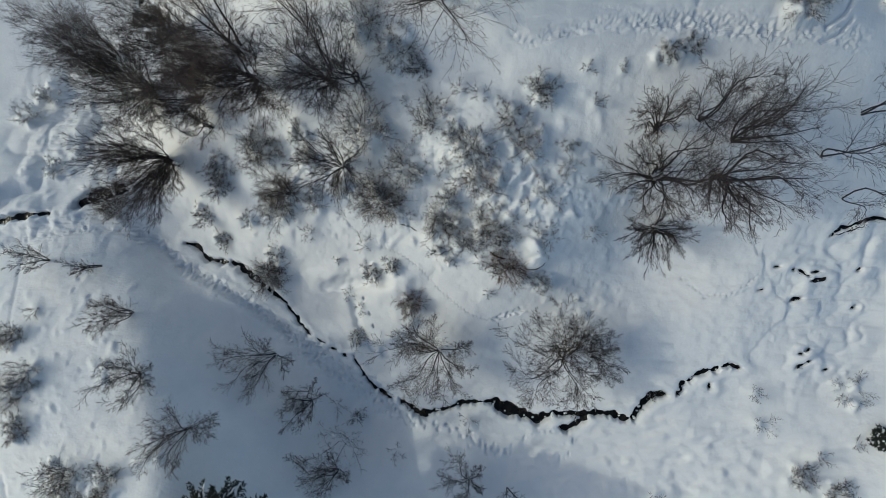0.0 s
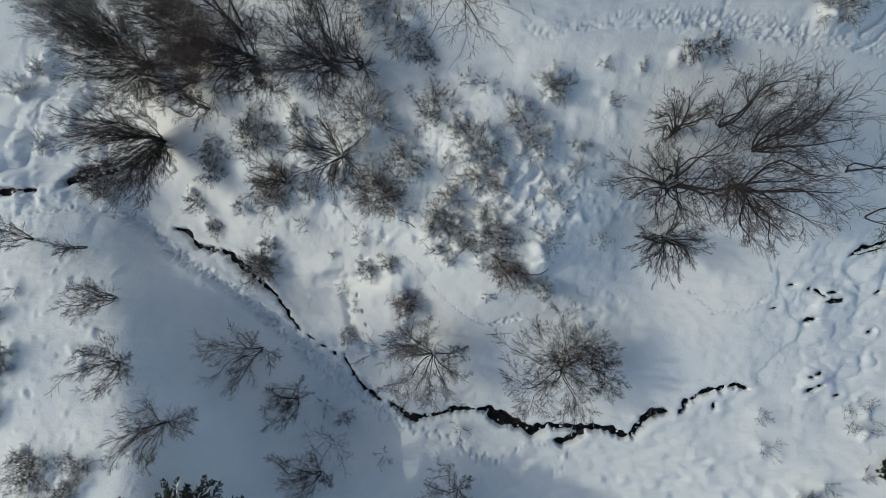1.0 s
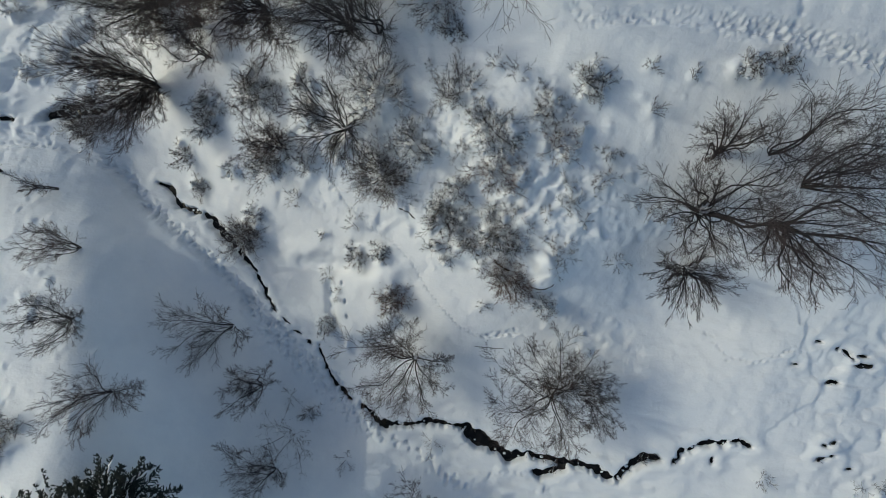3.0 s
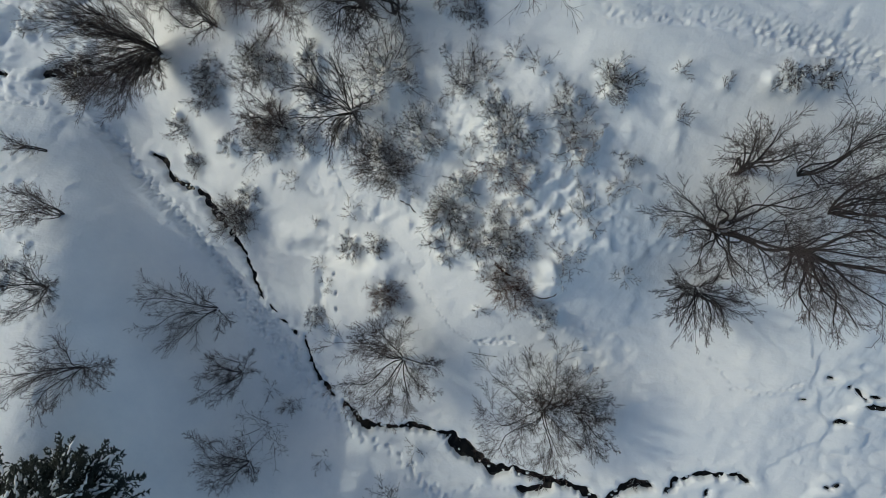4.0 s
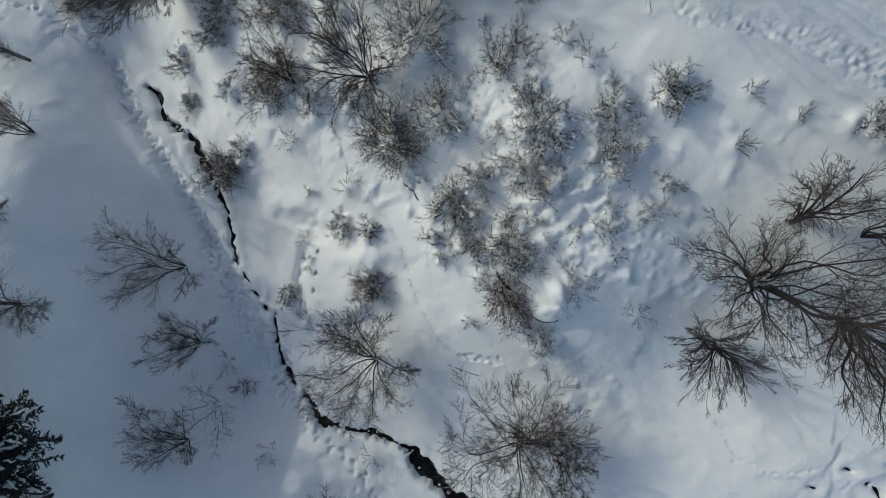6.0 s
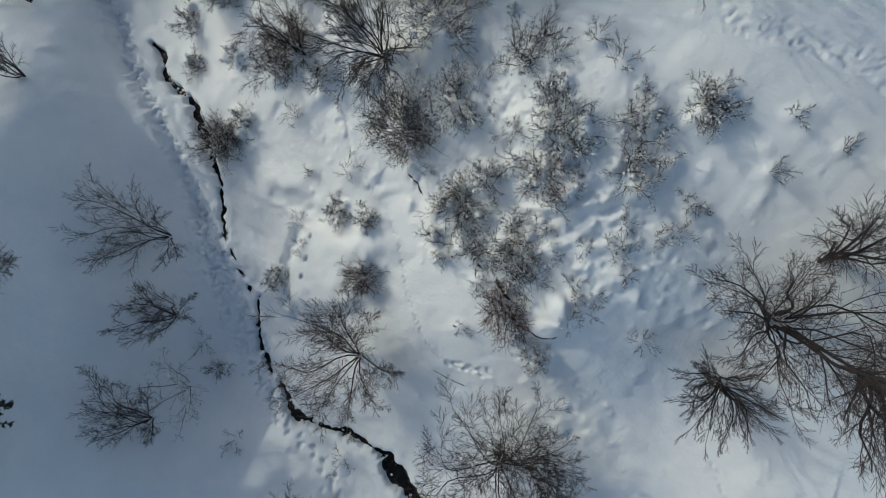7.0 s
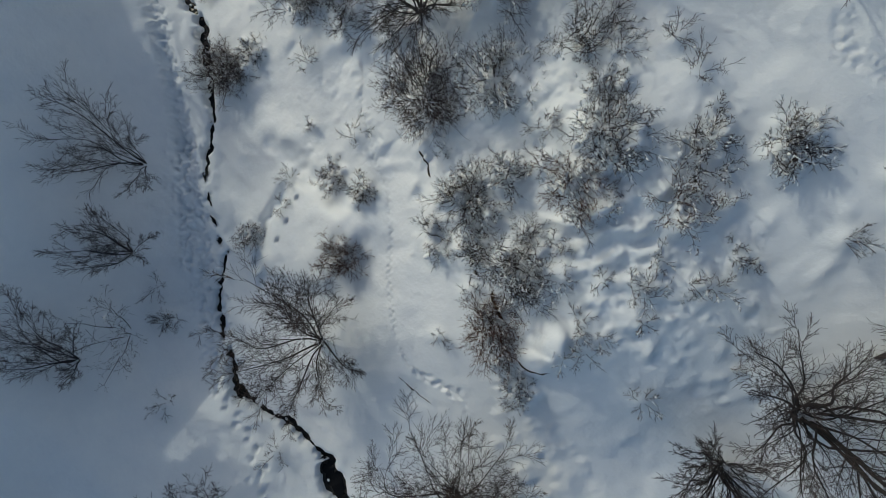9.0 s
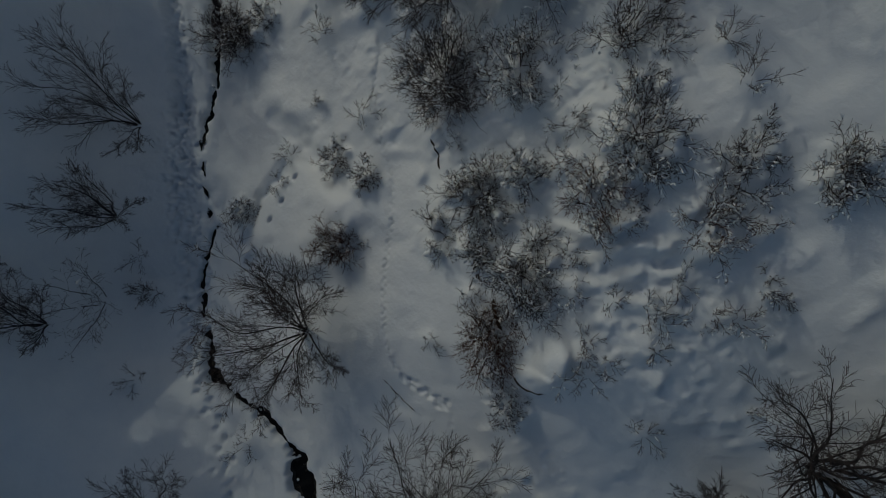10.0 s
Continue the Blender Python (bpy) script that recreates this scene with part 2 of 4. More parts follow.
churned([(PATH[5][0] - 0.8, PATH[5][1] + 1.4), PATH[6], PATH[8]], 0.55, 0.04, 0.12)
churned(PATH_ON[:2], 0.55, 0.05, 0.09)
churned(PATH_ON[1:4], 0.6, 0.03, 0.07)
# a single animal's track over the open snow
TRACK = [(-7.02, 2.55), (-5.84, 1.28), (-4.08, 0.25), (-2.83, -0.27), (-1.74, -1.06), (-0.09, -2.86), (1.68, -4.29), (2.85, -4.74), (3.52, -4.65)]
trail(TRACK, 0.15, 0.046, 0.11, 0.035, 0.012, long=1.25)
trail([(3.52, -4.65), (4.57, -4.24), (5.42, -4.03)], 0.2, 0.09, 0.12, 0.09, 0.05, passes=2, rim=0.03, seed=5)
trail([(5.42, -4.03), (6.54, -4.62), (7.64, -4.93)], 0.3, 0.08, 0.06, 0.05, 0.03, seed=6)
trail([(15.41, -1.80), (16.70, -3.05), (18.33, -2.80), (19.92, -1.39)], 0.3, 0.065, 0.08, 0.05, 0.04, seed=16)
# the upper path, trampled wide at its eastern end
UPPER = [(3.72, 11.77), (4.50, 11.17), (5.82, 11.41), (7.70, 11.73), (10.30, 11.76), (13.09, 11.63), (15.37, 11.42), (17.59, 11.15)]
trench(UPPER, 0.3, 0.03)
trail(UPPER, 0.36, 0.072, 0.05, 0.14, 0.1, 1.3, 3, 0.0, 7)
trail(UPPER[4:] + [(19.87, 11.18), (21.99, 10.94)], 0.32, 0.072, 0.05, 0.2, 0.18, 1.3, 5, 0.0, 9)
trail([(12.90, 12.92), (13.00, 11.68)], 0.4, 0.11, 0.10, 0.06, 0.05, 1.5, 2, 0.0, 10)
for n in range(5):
    trench([(19.63, 10.73), (20.55, 11.13), (21.25, 12.01), (20.96, 13.09)][:3] if n % 2 else [(19.80, 11.51), (20.71, 12.11), (21.22, 13.25)], 0.12, 0.1)
churned(UPPER, 0.34, 0.04, 0.08, 0.6)
churned(UPPER[4:] + [(19.87, 11.18), (21.99, 10.94)], 0.6, 0.03, 0.10, 0.6)
trench([(-35.52, 20.92), (-34.49, 18.56), (-34.11, 16.91), (-31.76, 15.16)], 0.07, 0.06)
trench([(-30.30, -13.53), (-29.05, -14.95), (-28.27, -16.85)], 0.2, 0.12)
trench([(-30.97, 1.70), (-31.15, -1.13), (-30.74, -4.80), (-30.91, -7.88)], 0.13, 0.07)
# mounds and drifts
for x, y, r, h, long, turn in ((-6.17, -2.45, 0.5, -0.35, 1.6, 0.3), (5.67, 0.06, 0.7, 0.6, 1.5, 1.6),
                               (-2.84, -2.01, 1.0, 0.35, 1.3, 0.5), (3.40, 4.14, 0.5, 0.22, 2.2, 0.6), (2.06, 4.03, 0.5, 0.22, 1.6, 0.9),
                               (5.38, 6.08, 0.6, 0.22, 1.4, 1.5), (-2.13, 4.68, 0.7, 0.22, 1.2, 0.3), (1.55, 5.67, 0.8, 0.22, 1.3, 0.2)):
    dent(x, y, r, -h, long, turn)

# snow heaped on low brushwood, in clusters
rng = random.Random(44)
for cx, cy, sx, sy, count in ((3.0, 3.4, 3.4, 2.0, 800), (6.6, 3.6, 1.6, 1.6, 90), (-4.0, 2.5, 3.0, 1.8, 160), (-9.5, 4.5, 3.5, 2.0, 160), (-29.0, 7.0, 3.0, 3.5, 110), (26.5, -2.5, 4.0, 4.5, 70), (9.11, -3.59, 1.2, 0.8, 50), (-27.39, -7.74, 3.5, 4.5, 220), (-25.11, -13.45, 4.0, 2.5, 160)):
    for n in range(count):
        x, y, r = rng.gauss(cx, sx), rng.gauss(cy, sy), 0.055 + 0.2 * rng.random() ** 2.5
        dent(x, y, r, -r * rng.uniform(0.2, 0.65), rng.uniform(1.0, 1.9), rng.uniform(0, 3.1))
        if n % 3 == 0:
            dent(x + r * 1.8, y + rng.gauss(0, 0.1), r * 0.8, r * rng.uniform(0.2, 0.5), rng.uniform(1.0, 2.5), rng.uniform(0, 3.1))
# a snowed-over boulder with steep sides, and pillows of snow beside it
dome(-4.80, -4.97, 2.3, 1.3, -1.17, 1.0, 3.0, 2.2)
dome(-3.1, -2.3, 0.9, 0.7, 0.4, 0.25, 2.0)
for x, y, r in ((-6.55, -4.0, 0.4), (-6.45, -4.8, 0.4), (-6.25, -5.6, 0.42), (-5.95, -6.4, 0.4), (-5.3, -7.15, 0.35), (-4.4, -7.6, 0.35)):
    dent(x, y, r, 0.38, 1.4, -1.2)
for x, y in ((-5.70, -3.45), (-5.30, -4.55), (-5.05, -5.50)):
    dent(x, y, 0.08, 0.3, 1.8, 1.9)
# a pillow on a cornice in the brushwood
dome(5.45, 0.1, 0.85, 0.45, -0.76, 0.6, 2.0)
dome(5.85, -0.9, 0.7, 0.5, 0.5, 0.3, 5.0)
# the edges where the smooth snow breaks off towards the boggy ground
ledge([(19.52, -0.6), (20.3, -1.9), (20.8, -2.79), (21.47, -3.51), (21.46, -4.43), (20.9, -5.0), (20.38, -5.55), (19.66, -6.69), (19.73, -7.34), (18.74, -7.82)], 0.07, 2.2)
ledge([(19.69, -0.55), (19.89, -1.89), (18.38, -2.81)], 0.08, 0.6)
ledge([(23.9, 0.9), (23.13, 0.5), (23.04, -0.14), (24.06, -0.83)], 0.14, 0.8)
# hollows and hummocks in the open snow
for x, y, r, h in ((-7.63, -2.4, 0.5, 0.34), (-8.6, -2.7, 0.4, 0.22), (-6.79, -2.15, 0.4, 0.22), (-14.26, 2.1, 0.4, 0.4), (-10.4, -1.3, 0.5, 0.15)):
    dent(x, y, r, h, 1.3, 0.4)
for x, y, r, h in ((-8.0, -1.75, 0.7, 0.3), (-9.3, -2.2, 0.5, 0.22), (-8.74, 2.2, 0.45, 0.3), (-14.6, 2.5, 0.45, 0.35), (-6.0, -1.9, 0.6, 0.25), (-11.0, 1.0, 0.8, 0.2), (-9.8, -4.2, 0.9, 0.2)):
    dent(x, y, r, -h, 1.3, 0.8)
# folded drifts with sharp crests
for x, y, r, h, turn in ((3.3, 4.3, 0.22, 0.34, 1.15), (3.75, 3.4, 0.2, 0.3, 1.6), (3.0, 3.4, 0.2, 0.26, 1.3), (4.3, 4.3, 0.22, 0.26, 0.9), (2.5, 3.0, 0.2, 0.25, 0.5), (4.5, 3.2, 0.2, 0.22, 1.2)):
    dent(x, y, r, -h, 3.6, turn)
    dent(x + 0.4, y - 0.1, r, 0.6 * h, 3.0, turn)
# the stream: open stretches of water between snow bridges, with their half widths
STREAM = [
    [(-36.37, 1.43, 0.2), (-33.65, 2.04, 0.22), (-31.69, 2.61, 0.28), (-29.57, 2.76, 0.12)],
    [(-27.61, 3.45, 0.25), (-26.75, 4.02, 0.5), (-25.38, 4.31, 0.4), (-24.04, 4.53, 0.2)],
    [(-19.95, 0.58, 0.08), (-18.97, 0.27, 0.24), (-18.14, -0.65, 0.18), (-16.78, -0.86, 0.2), (-15.59, -1.02, 0.15), (-14.70, -1.79, 0.3), (-14.19, -2.22, 0.2), (-13.04, -3.09, 0.15), (-12.03, -3.96, 0.16), (-11.42, -4.84, 0.13), (-10.58, -5.93, 0.06), (-10.06, -6.37, -0.03)],
    [(-9.62, -6.58, -0.07), (-9.27, -6.79, -0.03), (-8.92, -7.00, -0.07)],
    [(-8.62, -7.31, -0.05), (-8.31, -7.39, 0.0), (-8.05, -7.56, -0.06)],
    [(-7.84, -7.73, -0.05), (-7.49, -7.99, 0.03), (-7.23, -8.16, -0.05)],
    [(-6.78, -8.06, 0.02), (-6.59, -8.59, 0.08), (-6.30, -9.04, 0.04), (-5.93, -9.76, 0.05), (-5.55, -10.39, 0.11), (-4.98, -10.73, 0.25), (-4.46, -11.01, 0.13), (-4.02, -11.26, 0.04)],
    [(-3.27, -11.34, 0.05), (-2.70, -11.69, 0.14), (-2.01, -12.10, 0.22), (-1.36, -12.35, 0.26), (-0.64, -11.93, 0.24), (0.21, -11.80, 0.14), (1.05, -11.38, 0.18), (2.09, -11.12, 0.2), (3.04, -11.11, 0.14), (3.85, -10.97, 0.2), (4.14, -11.51, 0.4), (4.95, -11.62, 0.42), (5.95, -11.90, 0.36), (6.66, -12.27, 0.42), (7.21, -11.94, 0.2), (7.71, -11.61, 0.16), (8.68, -11.60, 0.2), (9.64, -11.58, 0.22), (10.59, -11.44, 0.22), (11.72, -11.50, 0.24), (12.67, -11.77, 0.3), (13.14, -11.58, 0.28), (13.47, -10.86, 0.26), (13.94, -10.21, 0.28), (14.57, -9.85, 0.22), (15.03, -9.82, 0.1)],
    [(8.23, -12.58, 0.1), (8.70, -12.80, 0.3), (9.28, -12.35, 0.22), (10.03, -11.81, 0.2)],
    [(15.53, -9.76, 0.04), (15.97, -9.45, 0.2), (16.14, -8.99, 0.28), (16.53, -8.65, 0.16), (17.08, -8.22, 0.22), (17.75, -7.99, 0.26), (18.24, -7.69, 0.12), (18.84, -7.55, 0.18), (19.45, -7.80, 0.08)],
    [(23.30, 0.75, 0.0), (23.55, 1.05, 0.1), (23.95, 1.28, 0.15), (24.5, 1.40, 0.10), (25.2, 1.73, 0.11), (25.91, 1.90, 0.15), (26.5, 1.79, 0.14), (27.6, 1.70, 0.14)],
    [(21.75, -1.22, 0.03), (22.30, -1.38, 0.05), (22.72, -1.66, 0.03)], [(22.90, -1.36, 0.02), (23.28, -1.43, 0.02)],
    [(22.86, -1.96, 0.03), (23.30, -1.90, 0.06), (23.72, -1.76, 0.02)], [(22.0, -3.26, 0.06), (22.45, -3.10, 0.09)], [(25.60, -1.28, 0.04), (25.86, -1.13, 0.06)],
    [(25.70, -3.76, 0.07), (26.1, -3.72, 0.09)], [(20.62, -1.03, 0.02), (20.89, -1.0, 0.03)], [(19.90, -2.56, 0.02), (20.1, -2.52, 0.03)],
    [(22.85, -6.75, 0.04), (23.1, -6.68, 0.05)], [(23.2, -6.50, 0.05), (23.44, -6.41, 0.05)], [(22.78, -7.58, 0.03), (23.2, -7.42, 0.08), (23.62, -7.2, 0.04)],
    [(24.47, -7.70, 0.02), (24.70, -7.69, 0.03)], [(17.62, -9.3, 0.04), (17.63, -8.95, 0.07)],
    [(-24.90, 21.84, 0.3), (-24.15, 20.48, 0.3), (-24.56, 19.94, 0.1)], [(-24.56, 19.18, 0.12), (-22.99, 18.55, 0.3)],
]


def channel(line, smooth=0.08):
    """Fine points on one stretch of water: x, y, half width."""
    pts = []
    for a, b in zip(line, line[1:]):
        n = max(2, round(math.hypot(b[0] - a[0], b[1] - a[1]) / smooth))
        pts += [[p + (q - p) * i / n for p, q in zip(a, b)] for i in range(n)]
    pts.append(list(line[-1]))
    pts = np.array(pts)
    for _ in range(3):
        pts[1:-1] = (pts[:-2] + 2 * pts[1:-1] + pts[2:]) / 4
    s = np.arange(len(pts)) * smooth
    pts[:, 0] += 0.07 * swell(s, pts[:, 0], 0.45, 31) + 0.05 * swell(s, pts[:, 0], 0.19, 35)
    pts[:, 1] += 0.07 * swell(s, pts[:, 1], 0.45, 32) + 0.05 * swell(s, pts[:, 1], 0.19, 36)
    pts[:, 2] *= 0.92 + 0.5 * swell(s, pts[:, 0], 0.3, 33) + 0.25 * swell(s, pts[:, 1], 1.1, 34)
    return pts


BEDS = [channel(line) for line in STREAM]
BED_Z = [land(b[:, 0], b[:, 1]) for b in BEDS]
for bed in BEDS:
    lo, hi = bed.min(0), bed.max(0)
    i, j = np.searchsorted(GX, (lo[0] - 1.6, hi[0] + 1.6))
    k, l = np.searchsorted(GY, (lo[1] - 1.6, hi[1] + 1.6))
    w = (slice(k, l), slice(i, j))
    far_off = np.full(XX[w].shape, 9.0)
    for x, y, r in bed:
        far_off = np.minimum(far_off, np.hypot(XX[w] - x, YY[w] - y) - r)
    far_off += 0.05 * swell(XX[w], YY[w], 0.22, 37) + 0.03 * swell(XX[w], YY[w], 0.5, 38)
    t = np.clip((0.10 - far_off) / 0.24, 0, 1)
    ZZ[w] += 0.09 * np.exp(-((far_off - 0.35) / 0.3) ** 2)
    ZZ[w] -= 0.75 * t * t * (3 - 2 * t)


def height(x, y):
    """The snow's surface at a place."""
    i, j = int(np.clip(np.searchsorted(GX, x), 1, len(GX) - 1)), int(np.clip(np.searchsorted(GY, y), 1, len(GY) - 1))
    fx, fy = (x - GX[i - 1]) / (GX[i] - GX[i - 1]), (y - GY[j - 1]) / (GY[j] - GY[j - 1])
    a, b = ZZ[j - 1, i - 1] + fx * (ZZ[j - 1, i] - ZZ[j - 1, i - 1]), ZZ[j, i - 1] + fx * (ZZ[j, i] - ZZ[j, i - 1])
    return float(a + fy * (b - a))


def mesh_object(name, verts, faces, mat, parent=None, label="", smooth=True):
    """One mesh object from arrays of corners and of faces with equally many corners each."""
    verts, faces = np.asarray(verts, np.float32), np.asarray(faces, np.int32)
    me = bpy.data.meshes.new(name)
    me.vertices.add(len(verts))
    me.vertices.foreach_set("co", verts.ravel())
    n = faces.shape[1]
    me.loops.add(faces.size)
    me.loops.foreach_set("vertex_index", faces.ravel())
    me.polygons.add(len(faces))
    me.polygons.foreach_set("loop_start", np.arange(0, faces.size, n, dtype=np.int32))
    me.polygons.foreach_set("loop_total", np.full(len(faces), n, np.int32))
    me.polygons.foreach_set("use_smooth", np.full(len(faces), smooth))
    me.update(calc_edges=True)
    me.materials.append(mat)
    ob = new(name, me)
    ob.parent = parent
    if label:
        tagged(ob, label)
    return ob


def grid_faces(rows, cols):
    i = np.arange(rows - 1)[:, None] * cols + np.arange(cols - 1)[None, :]
    return np.stack([i, i + 1, i + cols + 1, i + cols], -1).reshape(-1, 4)


# ---- growing wood ----
def turned(d, angle, around, rng):
    """d bent by an angle towards a side chosen by around."""
    up = (0, 0, 1) if abs(d[2]) < 0.9 else (1, 0, 0)
    sx, sy, sz = d[1] * up[2] - d[2] * up[1], d[2] * up[0] - d[0] * up[2], d[0] * up[1] - d[1] * up[0]
    n = math.sqrt(sx * sx + sy * sy + sz * sz)
    sx, sy, sz = sx / n, sy / n, sz / n
    tx, ty, tz = d[1] * sz - d[2] * sy, d[2] * sx - d[0] * sz, d[0] * sy - d[1] * sx
    ca, sa = math.cos(around) * math.sin(angle), math.sin(around) * math.sin(angle)
    c = math.cos(angle)
    return (d[0] * c + sx * ca + tx * sa, d[1] * c + sy * ca + ty * sa, d[2] * c + sz * ca + tz * sa)


def grow(out, rng, p, d, length, rad, level, plan):
    """Adds one branch and those that spring from it to out[level]. plan: for each level (children, reach, angle, wiggle, rise, first)."""
    wiggle, rise = plan[level][3:5]
    n = SEGMENTS[min(level, 3)]
    pts, rads, dirs = [p], [rad], [d]
    step = length / n
    tip = 0.25 if level < 2 else 0.4
    for i in range(n):
        d = (d[0] + rng.gauss(0, wiggle), d[1] + rng.gauss(0, wiggle), d[2] + rng.gauss(0, wiggle * 0.7) + rise)
        k = 1 / math.sqrt(d[0] * d[0] + d[1] * d[1] + d[2] * d[2])
        d = (d[0] * k, d[1] * k, d[2] * k)
        p = (p[0] + d[0] * step, p[1] + d[1] * step, p[2] + d[2] * step)
        pts.append(p)
        dirs.append(d)
        rads.append(rad * (1 - (1 - tip) * (i + 1) / n))
    out[level].append((pts, rads))
    sprout(out, rng, pts, rads, dirs, length, level, plan)


def sprout(out, rng, pts, rads, dirs, length, level, plan):
    """The branches that spring from one branch."""
    if level + 1 >= len(plan):
        return
    kids, reach, angle, wiggle, rise, first = plan[level]
    n = len(pts) - 1
    around = rng.uniform(0, 6.28)
    for k in range(kids):
        s = first + (1 - first) * (k + rng.random()) / kids
        f = s * n
        i = min(int(f), n - 1)
        f -= i
        a, b = pts[i], pts[i + 1]
        q = (a[0] + (b[0] - a[0]) * f, a[1] + (b[1] - a[1]) * f, a[2] + (b[2] - a[2]) * f)
        around += 2.4 + rng.gauss(0, 0.5)
        size = length * reach * (1.15 - 0.65 * s) * rng.uniform(0.65, 1.25)
        grow(out, rng, q, turned(dirs[i + 1], angle * rng.uniform(0.7, 1.3), around, rng), size, max(THIN if level < 1 or len(plan) > 3 else 0.0068, (rads[i] + (rads[i + 1] - rads[i]) * f) * 0.5), level + 1, plan)


def arch(out, rng, foot, tip, rad, plan):
    """A stem that rises from its foot and bends out to its tip, with its branches."""
    n = SEGMENTS[0] + 2
    long = math.sqrt(tip[0] ** 2 + tip[1] ** 2 + tip[2] ** 2)
    wave = [rng.gauss(0, 0.05) * long for _ in range(4)]
    out_by, up_by = (0.36, 0.60) if tip[2] < 2.2 * math.hypot(tip[0], tip[1]) else (0.47, 0.52)
    pts, rads, dirs = [], [], []
    for i in range(n + 1):
        t = i / n
        a, b = 2 * t * (1 - t), t * t
        bow = math.sin(3.14 * t)
        pts.append((foot[0] * (1 - t) ** 2 + (out_by * a + b) * tip[0] + bow * (wave[0] + wave[1] * math.cos(5 * t)),
                    foot[1] * (1 - t) ** 2 + (out_by * a + b) * tip[1] + bow * (wave[2] + wave[3] * math.cos(5 * t)),
                    foot[2] * (1 - t) ** 2 + (up_by * a + b) * tip[2]))
        rads.append(rad * (1 - 0.8 * t))
    for i in range(n + 1):
        p, q = pts[max(0, i - 1)], pts[min(n, i + 1)]
        d = [v - u for u, v in zip(p, q)]
        k = 1 / math.sqrt(sum(v * v for v in d))
        dirs.append((d[0] * k, d[1] * k, d[2] * k))
    out[0].append((pts, rads))
    sprout(out, rng, pts, rads, dirs, long, 0, plan)


THIN = 0.0078
SEGMENTS = [6, 3, 2, 1]


def tubes(branches, sides):
    """Corners and faces of tapered tubes round a list of (points, radii) with equally many points."""
    P = np.array([b[0] for b in branches], float)
    R = np.array([b[1] for b in branches], float)
    n, m = R.shape
    T = np.gradient(P, axis=1)
    T /= np.linalg.norm(T, axis=2, keepdims=True) + 1e-9
    ref = np.where(np.abs(T[:, :1, 2:3]) < 0.85, np.array([0, 0, 1.0]), np.array([1.0, 0, 0]))
    A = np.cross(T, np.broadcast_to(ref, T.shape))
    A /= np.linalg.norm(A, axis=2, keepdims=True) + 1e-9
    B = np.cross(T, A)
    ang = np.arange(sides) * 2 * np.pi / sides
    V = P[:, :, None] + R[:, :, None, None] * (np.cos(ang)[None, None, :, None] * A[:, :, None] + np.sin(ang)[None, None, :, None] * B[:, :, None])
    base = (np.arange(n)[:, None, None] * m + np.arange(m - 1)[None, :, None]) * sides
    k = np.arange(sides)[None, None, :]
    k2 = (k + 1) % sides
    F = np.stack([base + k, base + k2, base + sides + k2, base + sides + k], -1).reshape(-1, 4)
    return V.reshape(-1, 3), F


def merged(groups):
    vs, fs, n = [], [], 0
    for v, f in groups:
        vs.append(v)
        fs.append(f + n)
        n += len(v)
    return np.concatenate(vs), np.concatenate(fs)


def snow_on(branches, rng, share, thick):
    """Ridges of snow that lie along the upper side of a share of the branches."""
    chosen = []
    for pts, rads in branches:
        if rng.random() < share:
            t, k = thick * rng.uniform(0.5, 1.4), rng.randrange(len(pts) - 1)
            a, b, f = pts[k], pts[k + 1], rng.uniform(0.3, 0.7)
            mid = [u + (v - u) * f for u, v in zip(a, b)]
            line = [(p[0] + rng.gauss(0, 0.25) * t, p[1] + rng.gauss(0, 0.25) * t, p[2] + rads[k] + t * 0.45) for p in (a, mid, b)]
            chosen.append((line, [t * 0.45, t * rng.uniform(0.8, 1.3), t * 0.3]))
    return tubes(chosen, 3) if chosen else None


def cushions(rng, r, count, low, high):
    """Soft clumps of snow caught among the twigs of a shrub."""
    ball = bmesh.new()
    bmesh.ops.create_icosphere(ball, subdivisions=1, radius=1.0)
    V = np.array([v.co[:] for v in ball.verts])
    F = np.array([[v.index for v in f.verts] for f in ball.faces])
    ball.free()
    groups = []
    for _ in range(count):
        a, d, k = rng.uniform(0, 6.28), r * math.sqrt(rng.random()) * 0.8, rng.uniform(low, high)
        q = V * (k * rng.uniform(0.8, 1.6), k * rng.uniform(0.7, 1.1), k * rng.uniform(0.3, 0.5))
        q = q * (1 + 0.6 * swell(q[:, 0] * 13 + a * 7, q[:, 1] * 11 + q[:, 2] * 9, 1.0, 51))[:, None]
        c, s = math.cos(a), math.sin(a)
        q = np.stack([q[:, 0] * c - q[:, 1] * s, q[:, 0] * s + q[:, 1] * c, q[:, 2]], -1)
        groups.append((q + (d * math.cos(a * 3), d * math.sin(a * 3), (r - d) * rng.uniform(0.0, 0.45)), F))
    return merged(groups)


